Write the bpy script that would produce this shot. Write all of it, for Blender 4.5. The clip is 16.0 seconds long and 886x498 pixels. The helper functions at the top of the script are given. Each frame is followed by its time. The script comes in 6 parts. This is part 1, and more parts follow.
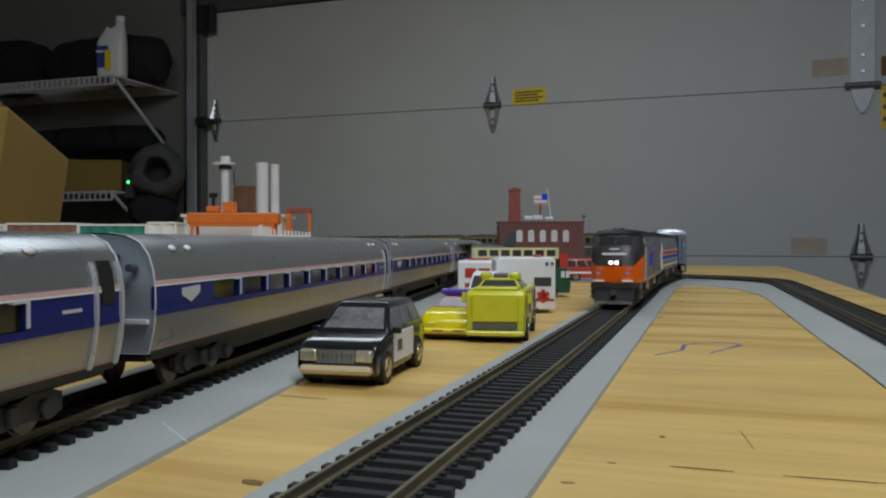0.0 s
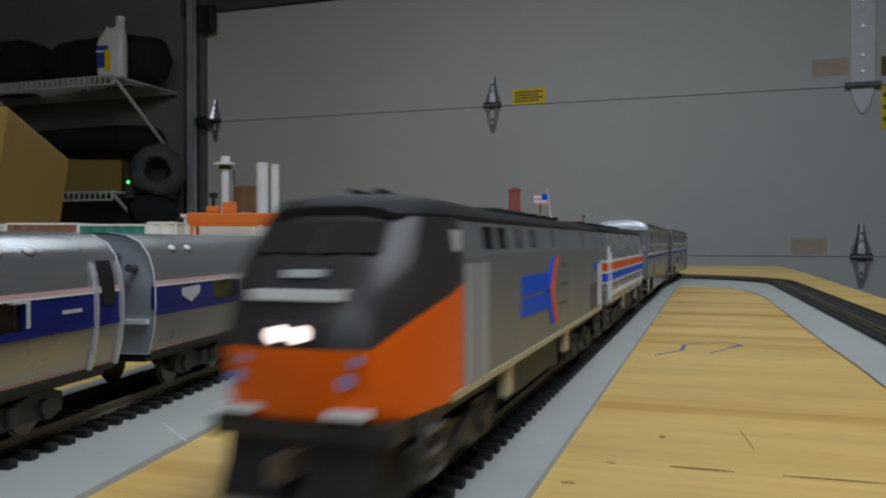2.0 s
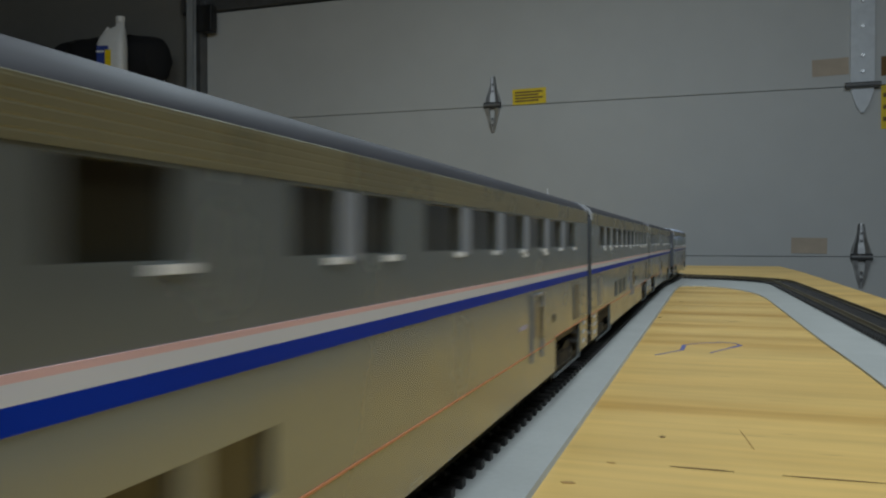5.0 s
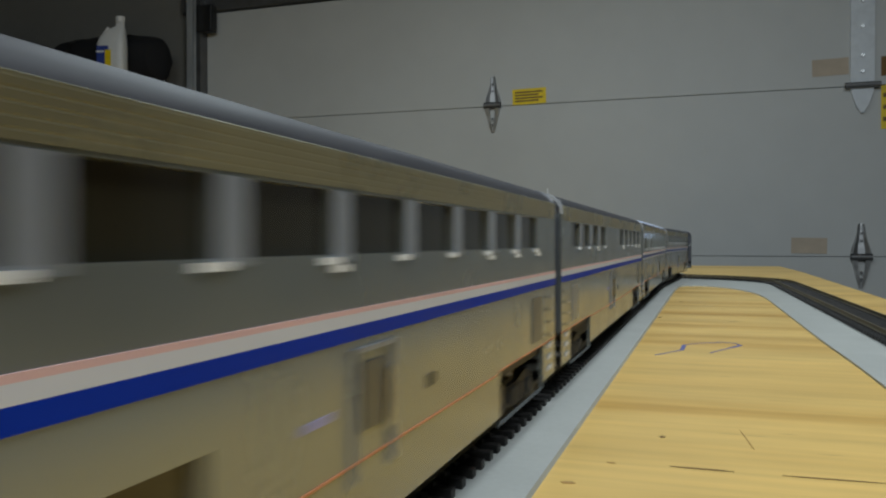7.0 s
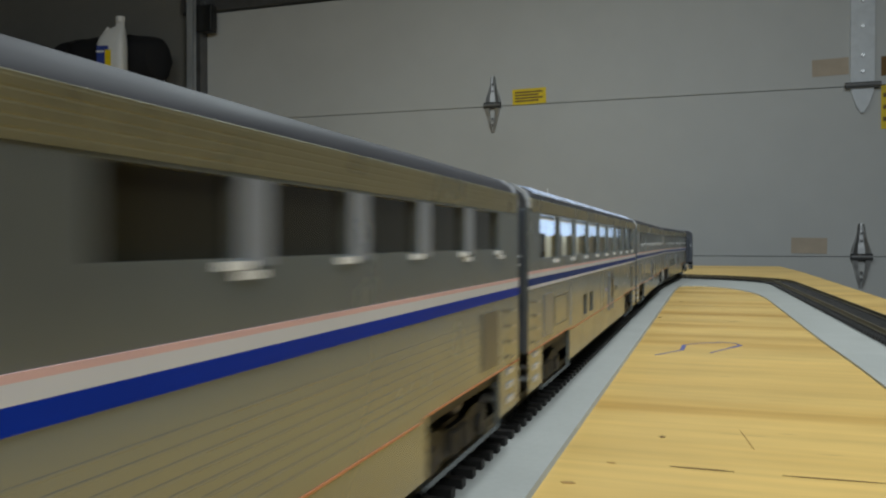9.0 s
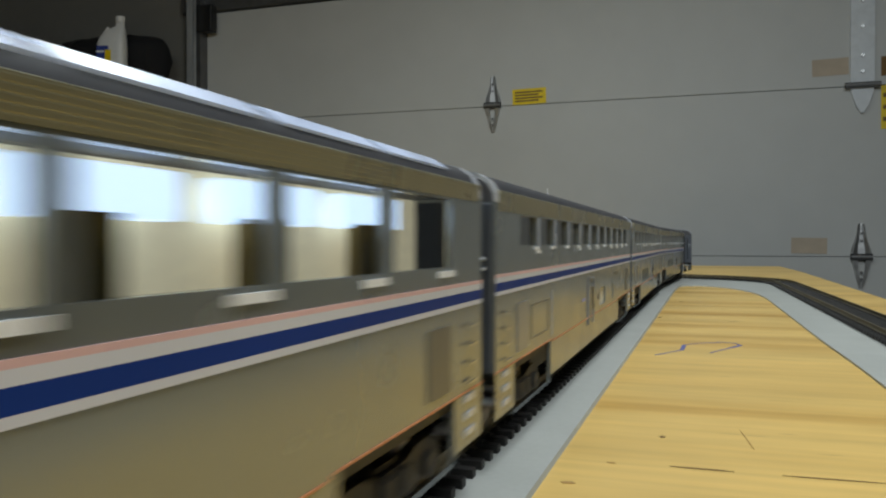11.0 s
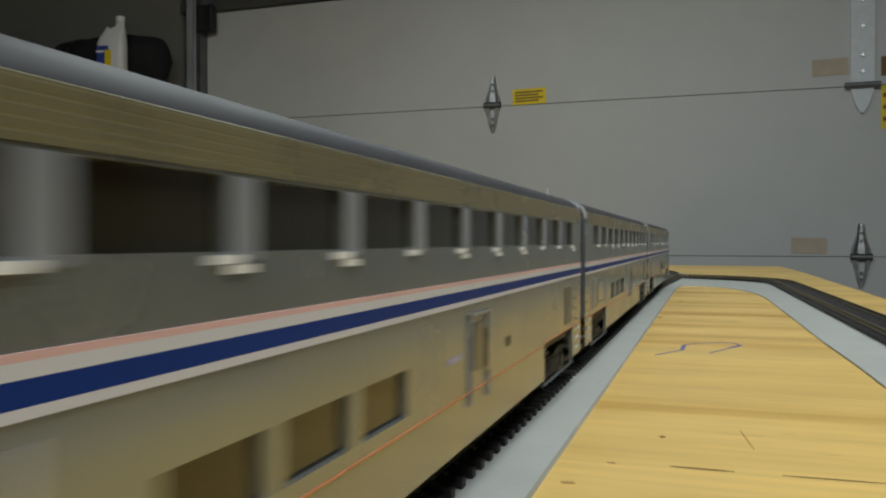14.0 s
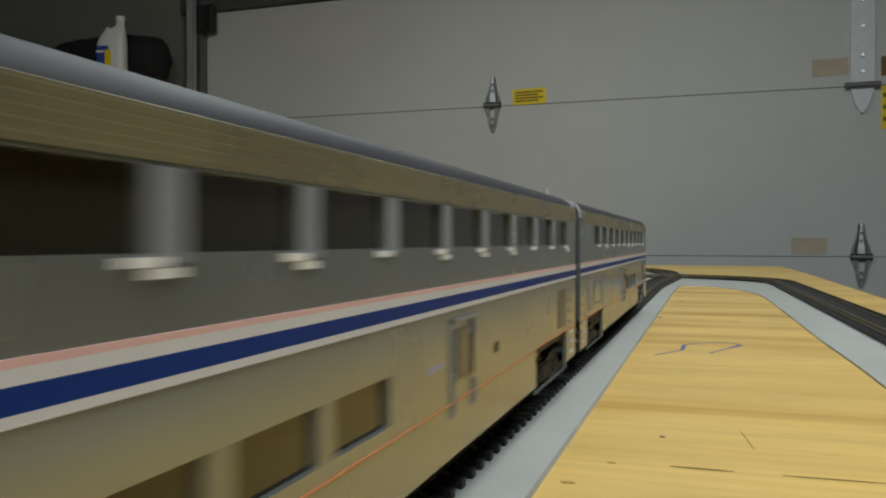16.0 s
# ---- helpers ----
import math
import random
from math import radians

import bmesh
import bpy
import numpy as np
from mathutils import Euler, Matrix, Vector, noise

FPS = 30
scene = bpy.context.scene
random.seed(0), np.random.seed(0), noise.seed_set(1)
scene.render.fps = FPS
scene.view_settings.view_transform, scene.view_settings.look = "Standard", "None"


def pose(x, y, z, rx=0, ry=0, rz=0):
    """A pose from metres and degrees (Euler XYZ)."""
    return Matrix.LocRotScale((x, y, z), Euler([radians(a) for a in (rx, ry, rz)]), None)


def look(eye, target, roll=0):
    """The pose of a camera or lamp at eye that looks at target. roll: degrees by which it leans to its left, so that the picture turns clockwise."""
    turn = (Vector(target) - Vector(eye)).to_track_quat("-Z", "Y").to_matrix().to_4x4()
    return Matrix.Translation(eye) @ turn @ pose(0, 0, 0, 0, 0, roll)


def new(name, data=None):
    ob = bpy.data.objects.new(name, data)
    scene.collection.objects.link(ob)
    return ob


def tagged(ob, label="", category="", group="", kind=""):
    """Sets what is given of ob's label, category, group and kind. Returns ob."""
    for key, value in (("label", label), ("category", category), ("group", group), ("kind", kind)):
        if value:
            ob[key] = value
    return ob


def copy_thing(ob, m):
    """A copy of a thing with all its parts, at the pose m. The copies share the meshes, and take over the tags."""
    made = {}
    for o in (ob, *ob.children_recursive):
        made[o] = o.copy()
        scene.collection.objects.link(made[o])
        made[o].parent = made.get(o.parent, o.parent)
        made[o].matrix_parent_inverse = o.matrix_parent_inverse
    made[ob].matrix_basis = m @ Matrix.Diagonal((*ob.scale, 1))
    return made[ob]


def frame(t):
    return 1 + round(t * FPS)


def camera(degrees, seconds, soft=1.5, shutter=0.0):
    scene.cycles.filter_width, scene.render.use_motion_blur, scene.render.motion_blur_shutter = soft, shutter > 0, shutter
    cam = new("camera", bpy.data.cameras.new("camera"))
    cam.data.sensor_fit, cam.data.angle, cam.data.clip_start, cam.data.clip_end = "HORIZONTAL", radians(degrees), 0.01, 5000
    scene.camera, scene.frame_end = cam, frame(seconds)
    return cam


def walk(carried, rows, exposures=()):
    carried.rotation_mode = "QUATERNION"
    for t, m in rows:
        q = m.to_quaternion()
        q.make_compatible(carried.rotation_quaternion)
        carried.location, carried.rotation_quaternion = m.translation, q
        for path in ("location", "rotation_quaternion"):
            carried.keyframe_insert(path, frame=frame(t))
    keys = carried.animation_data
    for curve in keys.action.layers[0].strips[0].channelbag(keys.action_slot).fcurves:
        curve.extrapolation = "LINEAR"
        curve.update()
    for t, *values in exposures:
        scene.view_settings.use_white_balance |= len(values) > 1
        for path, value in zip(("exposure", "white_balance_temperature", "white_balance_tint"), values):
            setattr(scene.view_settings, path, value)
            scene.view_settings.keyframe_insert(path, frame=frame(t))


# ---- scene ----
# ---- the camera stands still on the table beside the track ----
EYE_Z = 0.0495
cam = camera(58.36, 16.0, soft=2.2, shutter=0.9)
CAM = pose(0, 0, EYE_Z, 90 - 0.53, 0, 18.545)
walk(cam, [(0.0, CAM), (16.0, CAM)], exposures=[(0.0, -0.48, 6300, 11), (1.6, -0.48, 6300, 12), (2.8, -0.52, 6050, 8), (4.2, -0.47, 6100, 7), (6.5, -0.24, 6300, 7), (8.0, -0.08, 6450, 7), (16.0, -0.07, 6800, 7)])

# ---- world and lights ----
world = bpy.data.worlds.new("garage_air")
scene.world = world
world.use_nodes = True
world.node_tree.nodes["Background"].inputs["Color"].default_value = (0.55, 0.6, 0.7, 1)
world.node_tree.nodes["Background"].inputs["Strength"].default_value = 0.05


def area_lamp(name, eye, target, sx, sy, power, colour):
    data = bpy.data.lights.new(name, "AREA")
    data.shape, data.size, data.size_y, data.energy, data.color = "RECTANGLE", sx, sy, power, colour
    ob = new(name, data)
    ob.matrix_world = look(eye, target)
    return ob


area_lamp("shop_light", (0.27, 0.08, 1.15), (-0.08, 0.55, 0), 0.25, 0.9, 13.0, (0.91, 0.97, 1.04))
area_lamp("door_side_light", (-0.60, 1.42, 1.08), (-0.60, 1.46, 0.0), 1.0, 0.3, 6.0, (0.86, 0.97, 1.03))
area_lamp("rear_garage_light", (0.15, -1.60, 1.40), (-0.2, 0.6, 0.0), 1.2, 0.3, 16.0, (0.84, 0.96, 1.03))

# ---- layout numbers ----
RAIL = 0.0075          # height of the rail head
WOOD = 0.0018          # height of the table top
TRACK_X = -0.0585      # centre of the straight main line
PITCH = 0.298          # coach length over couplers
LOCO = 0.2414          # locomotive length over couplers
WALL_Y = 2.775         # inside face of the garage door
CURVE_Y, CURVE_R, JOG, BEND = 1.08, 0.50, 0.012, radians(50)
AM_P, AM_D = Vector((-0.1518, 0.1372, 0)), Vector((-0.1736, 0.9848, 0))   # siding: a point on it and its direction
AM_TURN = 10.0


# ---- materials ----
def mat(name, colour, rough=0.5, metal=0.0, vary=0.12, scale=40.0, bump=0.0, fine=600.0, coat=0.0, emit=0.0, spec=0.5):
    m = bpy.data.materials.new(name)
    m.use_nodes = True
    nt = m.node_tree
    b = nt.nodes["Principled BSDF"]
    tc = nt.nodes.new("ShaderNodeTexCoord")
    n1 = nt.nodes.new("ShaderNodeTexNoise")
    n1.inputs["Scale"].default_value, n1.inputs["Detail"].default_value = scale, 5
    n2 = nt.nodes.new("ShaderNodeTexNoise")
    n2.inputs["Scale"].default_value, n2.inputs["Detail"].default_value = fine, 3
    for n in (n1, n2):
        nt.links.new(tc.outputs["Object"], n.inputs["Vector"])
    add = nt.nodes.new("ShaderNodeMath")
    add.operation = "MULTIPLY_ADD"
    add.inputs[1].default_value = 0.4
    nt.links.new(n2.outputs["Fac"], add.inputs[0])
    nt.links.new(n1.outputs["Fac"], add.inputs[2])
    ramp = nt.nodes.new("ShaderNodeMapRange")
    ramp.inputs["From Min"].default_value, ramp.inputs["From Max"].default_value = 0.4, 1.0
    ramp.inputs["To Min"].default_value, ramp.inputs["To Max"].default_value = 1 - vary, 1 + vary
    nt.links.new(add.outputs[0], ramp.inputs["Value"])
    mul = nt.nodes.new("ShaderNodeMix")
    mul.data_type, mul.blend_type = "RGBA", "MULTIPLY"
    mul.inputs["Factor"].default_value = 1.0
    mul.inputs[6].default_value = (*colour, 1)
    nt.links.new(ramp.outputs["Result"], mul.inputs[7])
    nt.links.new(mul.outputs[2], b.inputs["Base Color"])
    rr = nt.nodes.new("ShaderNodeMapRange")
    rr.inputs["From Min"].default_value, rr.inputs["From Max"].default_value = 0.3, 0.7
    rr.inputs["To Min"].default_value, rr.inputs["To Max"].default_value = max(0.02, rough - 0.06), min(1, rough + 0.06)
    nt.links.new(n1.outputs["Fac"], rr.inputs["Value"])
    nt.links.new(rr.outputs["Result"], b.inputs["Roughness"])
    b.inputs["Metallic"].default_value = metal
    b.inputs["Specular IOR Level"].default_value = spec
    b.inputs["Coat Weight"].default_value = coat
    if bump:
        bp = nt.nodes.new("ShaderNodeBump")
        bp.inputs["Strength"].default_value, bp.inputs["Distance"].default_value = bump, 0.0004
        nt.links.new(n2.outputs["Fac"], bp.inputs["Height"])
        nt.links.new(bp.outputs["Normal"], b.inputs["Normal"])
    if emit:
        b.inputs["Emission Color"].default_value = (*colour, 1)
        b.inputs["Emission Strength"].default_value = emit
    return m


def wood_mat(name, light, dark, turn=0.0, knots=True):
    """Pine sheet: long grain along x, broad bands, short dark streaks."""
    m = bpy.data.materials.new(name)
    m.use_nodes = True
    nt = m.node_tree
    b = nt.nodes["Principled BSDF"]
    tc = nt.nodes.new("ShaderNodeTexCoord")

    def noise_at(sx, sy, detail, rough=0.6):
        mp = nt.nodes.new("ShaderNodeMapping")
        mp.inputs["Rotation"].default_value[2] = turn
        mp.inputs["Scale"].default_value = (sx, sy, 1)
        nt.links.new(tc.outputs["Object"], mp.inputs["Vector"])
        n = nt.nodes.new("ShaderNodeTexNoise")
        n.inputs["Scale"].default_value, n.inputs["Detail"].default_value, n.inputs["Roughness"].default_value = 1.0, detail, rough
        nt.links.new(mp.outputs["Vector"], n.inputs["Vector"])
        return n
    bands = noise_at(1.6, 22, 5, 0.52)
    grain = noise_at(7, 260, 4)
    blot = noise_at(12, 34, 3)
    r1 = nt.nodes.new("ShaderNodeValToRGB")
    r1.color_ramp.elements[0].position, r1.color_ramp.elements[1].position = 0.33, 0.66
    r1.color_ramp.elements[0].color, r1.color_ramp.elements[1].color = (*dark, 1), (*light, 1)
    mid = r1.color_ramp.elements.new(0.47)
    mid.color = (*[0.3 * d + 0.7 * l for d, l in zip(dark, light)], 1)
    nt.links.new(bands.outputs["Fac"], r1.inputs["Fac"])
    last = r1.outputs["Color"]
    for n, lo, hi, a in ((grain, 0.3, 0.7, 0.075), (blot, 0.3, 0.7, 0.13)):
        mr = nt.nodes.new("ShaderNodeMapRange")
        mr.inputs["From Min"].default_value, mr.inputs["From Max"].default_value = lo, hi
        mr.inputs["To Min"].default_value, mr.inputs["To Max"].default_value = 1 - a, 1 + a
        nt.links.new(n.outputs["Fac"], mr.inputs["Value"])
        mx = nt.nodes.new("ShaderNodeMix")
        mx.data_type, mx.blend_type = "RGBA", "MULTIPLY"
        mx.inputs["Factor"].default_value = 1.0
        nt.links.new(last, mx.inputs[6])
        nt.links.new(mr.outputs["Result"], mx.inputs[7])
        last = mx.outputs[2]
    if knots:
        st = noise_at(22, 150, 2)
        mr = nt.nodes.new("ShaderNodeMapRange")
        mr.inputs["From Min"].default_value, mr.inputs["From Max"].default_value = 0.70, 0.78
        nt.links.new(st.outputs["Fac"], mr.inputs["Value"])
        mx = nt.nodes.new("ShaderNodeMix")
        mx.data_type = "RGBA"
        mx.inputs[7].default_value = (0.16, 0.08, 0.03, 1)
        nt.links.new(mr.outputs["Result"], mx.inputs["Factor"])
        nt.links.new(last, mx.inputs[6])
        last = mx.outputs[2]
    nt.links.new(last, b.inputs["Base Color"])
    b.inputs["Roughness"].default_value = 0.42
    bp = nt.nodes.new("ShaderNodeBump")
    bp.inputs["Strength"].default_value, bp.inputs["Distance"].default_value = 0.25, 0.0003
    nt.links.new(grain.outputs["Fac"], bp.inputs["Height"])
    nt.links.new(bp.outputs["Normal"], b.inputs["Normal"])
    return m


def glass_mat(name, colour, rough=0.05):
    m = bpy.data.materials.new(name)
    m.use_nodes = True
    b = m.node_tree.nodes["Principled BSDF"]
    b.inputs["Base Color"].default_value = (*colour, 1)
    b.inputs["Roughness"].default_value = rough
    b.inputs["Specular IOR Level"].default_value = 0.6
    return m


def clear_mat(name, colour=(1, 1, 1)):
    m = bpy.data.materials.new(name)
    m.use_nodes = True
    b = m.node_tree.nodes["Principled BSDF"]
    b.inputs["Base Color"].default_value = (*colour, 1)
    b.inputs["Roughness"].default_value = 0.04
    b.inputs["Transmission Weight"].default_value = 1.0
    b.inputs["IOR"].default_value = 1.2
    return m


M = {}
M["wood"] = wood_mat("pine_sheet", (0.74, 0.51, 0.165), (0.50, 0.285, 0.06), turn=-0.324)
M["grey"] = mat("grey_foam", (0.375, 0.39, 0.365), 0.75, vary=0.1, scale=30, bump=0.15)
M["tie"] = mat("black_plastic_tie", (0.012, 0.011, 0.010), 0.6, vary=0.35, scale=200)
M["rail"] = mat("nickel_rail", (0.2, 0.17, 0.11), 0.5, metal=0.6, vary=0.25, scale=80)
M["door"] = mat("door_paint", (0.56, 0.565, 0.55), 0.55, vary=0.07, scale=1.6, fine=9, bump=0.0)
M["wall"] = mat("wall_paint", (0.22, 0.21, 0.185), 0.8, vary=0.1, scale=2, fine=20)
M["ceil"] = mat("ceiling_paint", (0.35, 0.34, 0.33), 0.9, vary=0.1, scale=2)
M["concrete"] = mat("concrete", (0.3, 0.29, 0.27), 0.85, vary=0.2, scale=4, fine=60, bump=0.3)
M["zinc"] = mat("galvanised_steel", (0.5, 0.5, 0.5), 0.35, metal=0.9, vary=0.3, scale=30)
M["darkzinc"] = mat("dull_steel", (0.2, 0.2, 0.2), 0.5, metal=0.8, vary=0.2, scale=20)
M["wire"] = mat("white_wire", (0.6, 0.6, 0.6), 0.5)
M["silver"] = mat("silver_body_paint", (0.31, 0.332, 0.32), 0.23, metal=0.66, vary=0.05, scale=60)
M["pillar"] = mat("bluish_silver_pillar", (0.42, 0.45, 0.50), 0.22, metal=0.45, vary=0.06, scale=60)
M["hatch"] = mat("dull_grey_hatch", (0.17, 0.16, 0.13), 0.4, metal=0.3, vary=0.1, scale=90)
M["doorpane"] = glass_mat("smoky_door_pane", (0.055, 0.06, 0.065), 0.15)
M["royal"] = mat("royal_blue_paint", (0.004, 0.032, 0.36), 0.42, spec=0.08)
M["silver2"] = mat("brushed_silver_body", (0.37, 0.375, 0.375), 0.30, metal=0.68, vary=0.04, scale=30, fine=200)
M["hoodsilver"] = mat("silver_hood_paint", (0.30, 0.31, 0.32), 0.26, metal=0.4, vary=0.05, scale=60)
M["board"] = mat("tan_reflection_board", (0.305, 0.285, 0.185), 0.3, metal=0.45, vary=0.12, scale=90)
M["rim"] = mat("satin_pale_highlight", (0.62, 0.64, 0.68), 0.25, metal=0.3, vary=0.1, scale=90)
M["galv"] = mat("dull_galvanised_track", (0.46, 0.48, 0.5), 0.4, metal=0.35, vary=0.2, scale=8)
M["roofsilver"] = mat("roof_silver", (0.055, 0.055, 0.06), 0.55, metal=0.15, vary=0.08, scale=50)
M["endgrey"] = mat("end_grey", (0.066, 0.074, 0.090), 0.36, vary=0.15, scale=120)
M["endpale"] = mat("pale_bluish_end", (0.34, 0.37, 0.42), 0.35, metal=0.15, vary=0.1, scale=80)
M["endmid"] = mat("bluish_grey_end", (0.17, 0.19, 0.235), 0.33, metal=0.1, vary=0.1, scale=80)
M["headlamp"] = mat("toy_headlamp_chrome", (0.62, 0.57, 0.42), 0.16, metal=0.6, vary=0.3, scale=300)
M["black"] = mat("black_plastic", (0.015, 0.015, 0.015), 0.45, vary=0.3, scale=150)
M["underframe"] = mat("underframe", (0.03, 0.027, 0.022), 0.55, vary=0.4, scale=200)
M["wheel"] = mat("wheel_metal", (0.2, 0.16, 0.11), 0.4, metal=0.8, vary=0.3, scale=200)
M["pane"] = glass_mat("dark_window", (0.026, 0.023, 0.013), 0.12)
# Emissive stand-ins for the brightness behind the lounge panes.
M["loungeglow"] = mat("glowing_lounge_core", (0.75, 0.64, 0.40), 0.6, vary=0.4, scale=60, emit=0.5)
M["paneglow"] = mat("cool_white_pane_glow", (0.66, 0.80, 1.0), 0.3, vary=0.0, emit=1.4)
M["clearpane"] = clear_mat("clear_lounge_pane", (0.8, 0.88, 1.0))
M["clearpane"].node_tree.nodes["Principled BSDF"].inputs["IOR"].default_value = 1.12
# Roof panes are no lamps; a faint glow stands in for their shine.
M["roofpane"] = mat("glow_roof_pane", (0.55, 0.64, 0.85), 0.2, vary=0.35, scale=80, emit=0.16)
M["blind"] = mat("cream_blind", (0.75, 0.72, 0.6), 0.5)
M["red"] = mat("faded_red_stripe", (0.72, 0.47, 0.45), 0.4)
M["stripewhite"] = mat("cool_white_stripe", (0.64, 0.65, 0.70), 0.4, vary=0.05)
M["white"] = mat("white_paint", (0.84, 0.85, 0.85), 0.4, vary=0.05)
M["blue"] = mat("blue_paint", (0.010, 0.038, 0.21), 0.42, spec=0.08)
M["navy"] = mat("navy_paint", (0.012, 0.022, 0.19), 0.35, spec=0.25)
M["p3blue"] = mat("bright_blue_paint", (0.006, 0.105, 0.82), 0.45, spec=0.08)
M["p3red"] = mat("orange_red_paint", (0.88, 0.12, 0.005), 0.4, spec=0.15)
M["orange"] = mat("orange_paint", (1.0, 0.16, 0.003), 0.36, vary=0.06, spec=0.25)
M["fineline"] = mat("dull_orange_line", (0.55, 0.22, 0.1), 0.45)
M["locoblack"] = mat("dark_cab_paint", (0.042, 0.037, 0.037), 0.38, spec=0.3)
M["locoglass"] = glass_mat("black_cab_glass", (0.03, 0.028, 0.028), 0.14)
M["locoroof"] = mat("black_roof_paint", (0.014, 0.013, 0.013), 0.5, spec=0.25)
M["locogrey"] = mat("loco_grey_paint", (0.175, 0.19, 0.205), 0.36, metal=0.1, vary=0.06)
M["panel"] = mat("pale_panel", (0.66, 0.69, 0.72), 0.4)
M["cabdoor"] = mat("pale_cab_door", (0.40, 0.42, 0.455), 0.4, vary=0.06)
M["tan"] = mat("tan_sill", (0.5, 0.44, 0.3), 0.45)
M["lamp"] = mat("headlight_glow", (1.0, 0.84, 0.76), 0.3, vary=0.0, emit=3.2)
M["redlamp"] = mat("small_red_lamp", (1.0, 0.12, 0.05), 0.3, vary=0.0, emit=1.2)
M["greenlamp"] = mat("small_green_lamp", (0.1, 1.0, 0.2), 0.3, vary=0.0, emit=3.0)
M["yellow"] = mat("yellow_toy_paint", (0.82, 0.68, 0.0), 0.22, vary=0.04, coat=0.4)
M["lime"] = mat("lime_yellow_paint", (0.68, 0.66, 0.02), 0.28, vary=0.05, coat=0.3)
M["tyre"] = mat("tyre_rubber", (0.02, 0.02, 0.02), 0.6)
M["chrome"] = mat("chrome", (0.6, 0.6, 0.58), 0.18, metal=1.0, vary=0.15, scale=300)
M["toyblack"] = mat("black_car_paint", (0.012, 0.012, 0.014), 0.18, vary=0.1, coat=0.6)
M["gold"] = mat("pale_gold_bumper", (0.62, 0.5, 0.28), 0.4)
M["purple"] = mat("purple_lens", (0.1, 0.05, 0.4), 0.2)
M["ditch"] = mat("bluish_ditch_lens", (0.30, 0.30, 0.55), 0.2)
M["maroon"] = mat("maroon_glass", (0.1, 0.015, 0.03), 0.15)
M["winglass"] = glass_mat("toy_window", (0.06, 0.06, 0.06), 0.06)
M["suvglass"] = mat("smoked_toy_window", (0.17, 0.17, 0.17), 0.12, vary=0.7, scale=90)
M["redpaint"] = mat("red_toy_paint", (0.5, 0.05, 0.03), 0.3)
M["greenpaint"] = mat("dark_green_paint", (0.015, 0.08, 0.04), 0.35)
M["cream"] = mat("cream_paint", (0.72, 0.68, 0.36), 0.4)
M["brick"] = mat("dull_red_brick", (0.17, 0.075, 0.07), 0.85, vary=0.3, scale=300, fine=900)
M["chimney"] = mat("red_chimney_brick", (0.33, 0.09, 0.07), 0.8, vary=0.25, scale=300, fine=900)
M["card"] = mat("cardboard", (0.25, 0.165, 0.034), 0.85, vary=0.12, scale=12, bump=0.2)
M["cloth"] = mat("black_cloth", (0.012, 0.012, 0.014), 0.9, vary=0.4, scale=20, bump=0.4)
M["darkcloth"] = mat("dark_grey_foam", (0.07, 0.07, 0.07), 0.9, vary=0.3, scale=20, bump=0.4)
M["jug"] = mat("white_jug_plastic", (0.75, 0.75, 0.74), 0.4, vary=0.04)
M["labelyellow"] = mat("yellow_sticker", (0.85, 0.62, 0.0), 0.5, vary=0.1)
M["labelblue"] = mat("blue_sticker", (0.03, 0.06, 0.3), 0.5)
M["tape"] = mat("old_masking_tape", (0.52, 0.43, 0.33), 0.7, vary=0.15, scale=20)
M["craneorange"] = mat("crane_orange", (0.8, 0.2, 0.03), 0.4)
M["teal"] = mat("teal_container", (0.03, 0.25, 0.2), 0.5)
M["brown"] = mat("brown_container", (0.25, 0.13, 0.09), 0.6)
M["coffee"] = mat("brown_filling", (0.24, 0.13, 0.06), 0.6)
M["jar"] = clear_mat("clear_plastic")
M["ink"] = mat("blue_pencil", (0.12, 0.13, 0.3), 0.7)
M["scratch"] = mat("dark_scratch", (0.2, 0.115, 0.04), 0.8)
M["knot"] = mat("faint_knot", (0.40, 0.235, 0.075), 0.6, vary=0.3, scale=500)
M["flagred"] = mat("flag_red", (0.7, 0.35, 0.33), 0.7)
M["greyplane"] = mat("dark_grey_model", (0.05, 0.07, 0.07), 0.5)


# ---- mesh helpers ----
def box(bm, x0, x1, y0, y1, z0, z1, bevel=0.0):
    r = bmesh.ops.create_cube(bm, size=1)
    for v in r["verts"]:
        v.co = Vector((x0 + (v.co.x + 0.5) * (x1 - x0), y0 + (v.co.y + 0.5) * (y1 - y0), z0 + (v.co.z + 0.5) * (z1 - z0)))
    if bevel:
        es = list({e for v in r["verts"] for e in v.link_edges})
        bmesh.ops.bevel(bm, geom=es, offset=bevel, segments=2, affect="EDGES", profile=0.5)


def cyl(bm, c, r, h, axis="z", seg=16, r2=None):
    rot = {"z": Matrix(), "x": Matrix.Rotation(math.pi / 2, 4, "Y"), "y": Matrix.Rotation(-math.pi / 2, 4, "X")}[axis]
    bmesh.ops.create_cone(bm, cap_ends=True, segments=seg, radius1=r, radius2=r if r2 is None else r2, depth=h, matrix=Matrix.Translation(c) @ rot)


def rod(bm, a, b, r, seg=8):
    a, b = Vector(a), Vector(b)
    q = (b - a).to_track_quat("Z", "Y").to_matrix().to_4x4()
    bmesh.ops.create_cone(bm, cap_ends=True, segments=seg, radius1=r, radius2=r, depth=(b - a).length, matrix=Matrix.Translation((a + b) / 2) @ q)


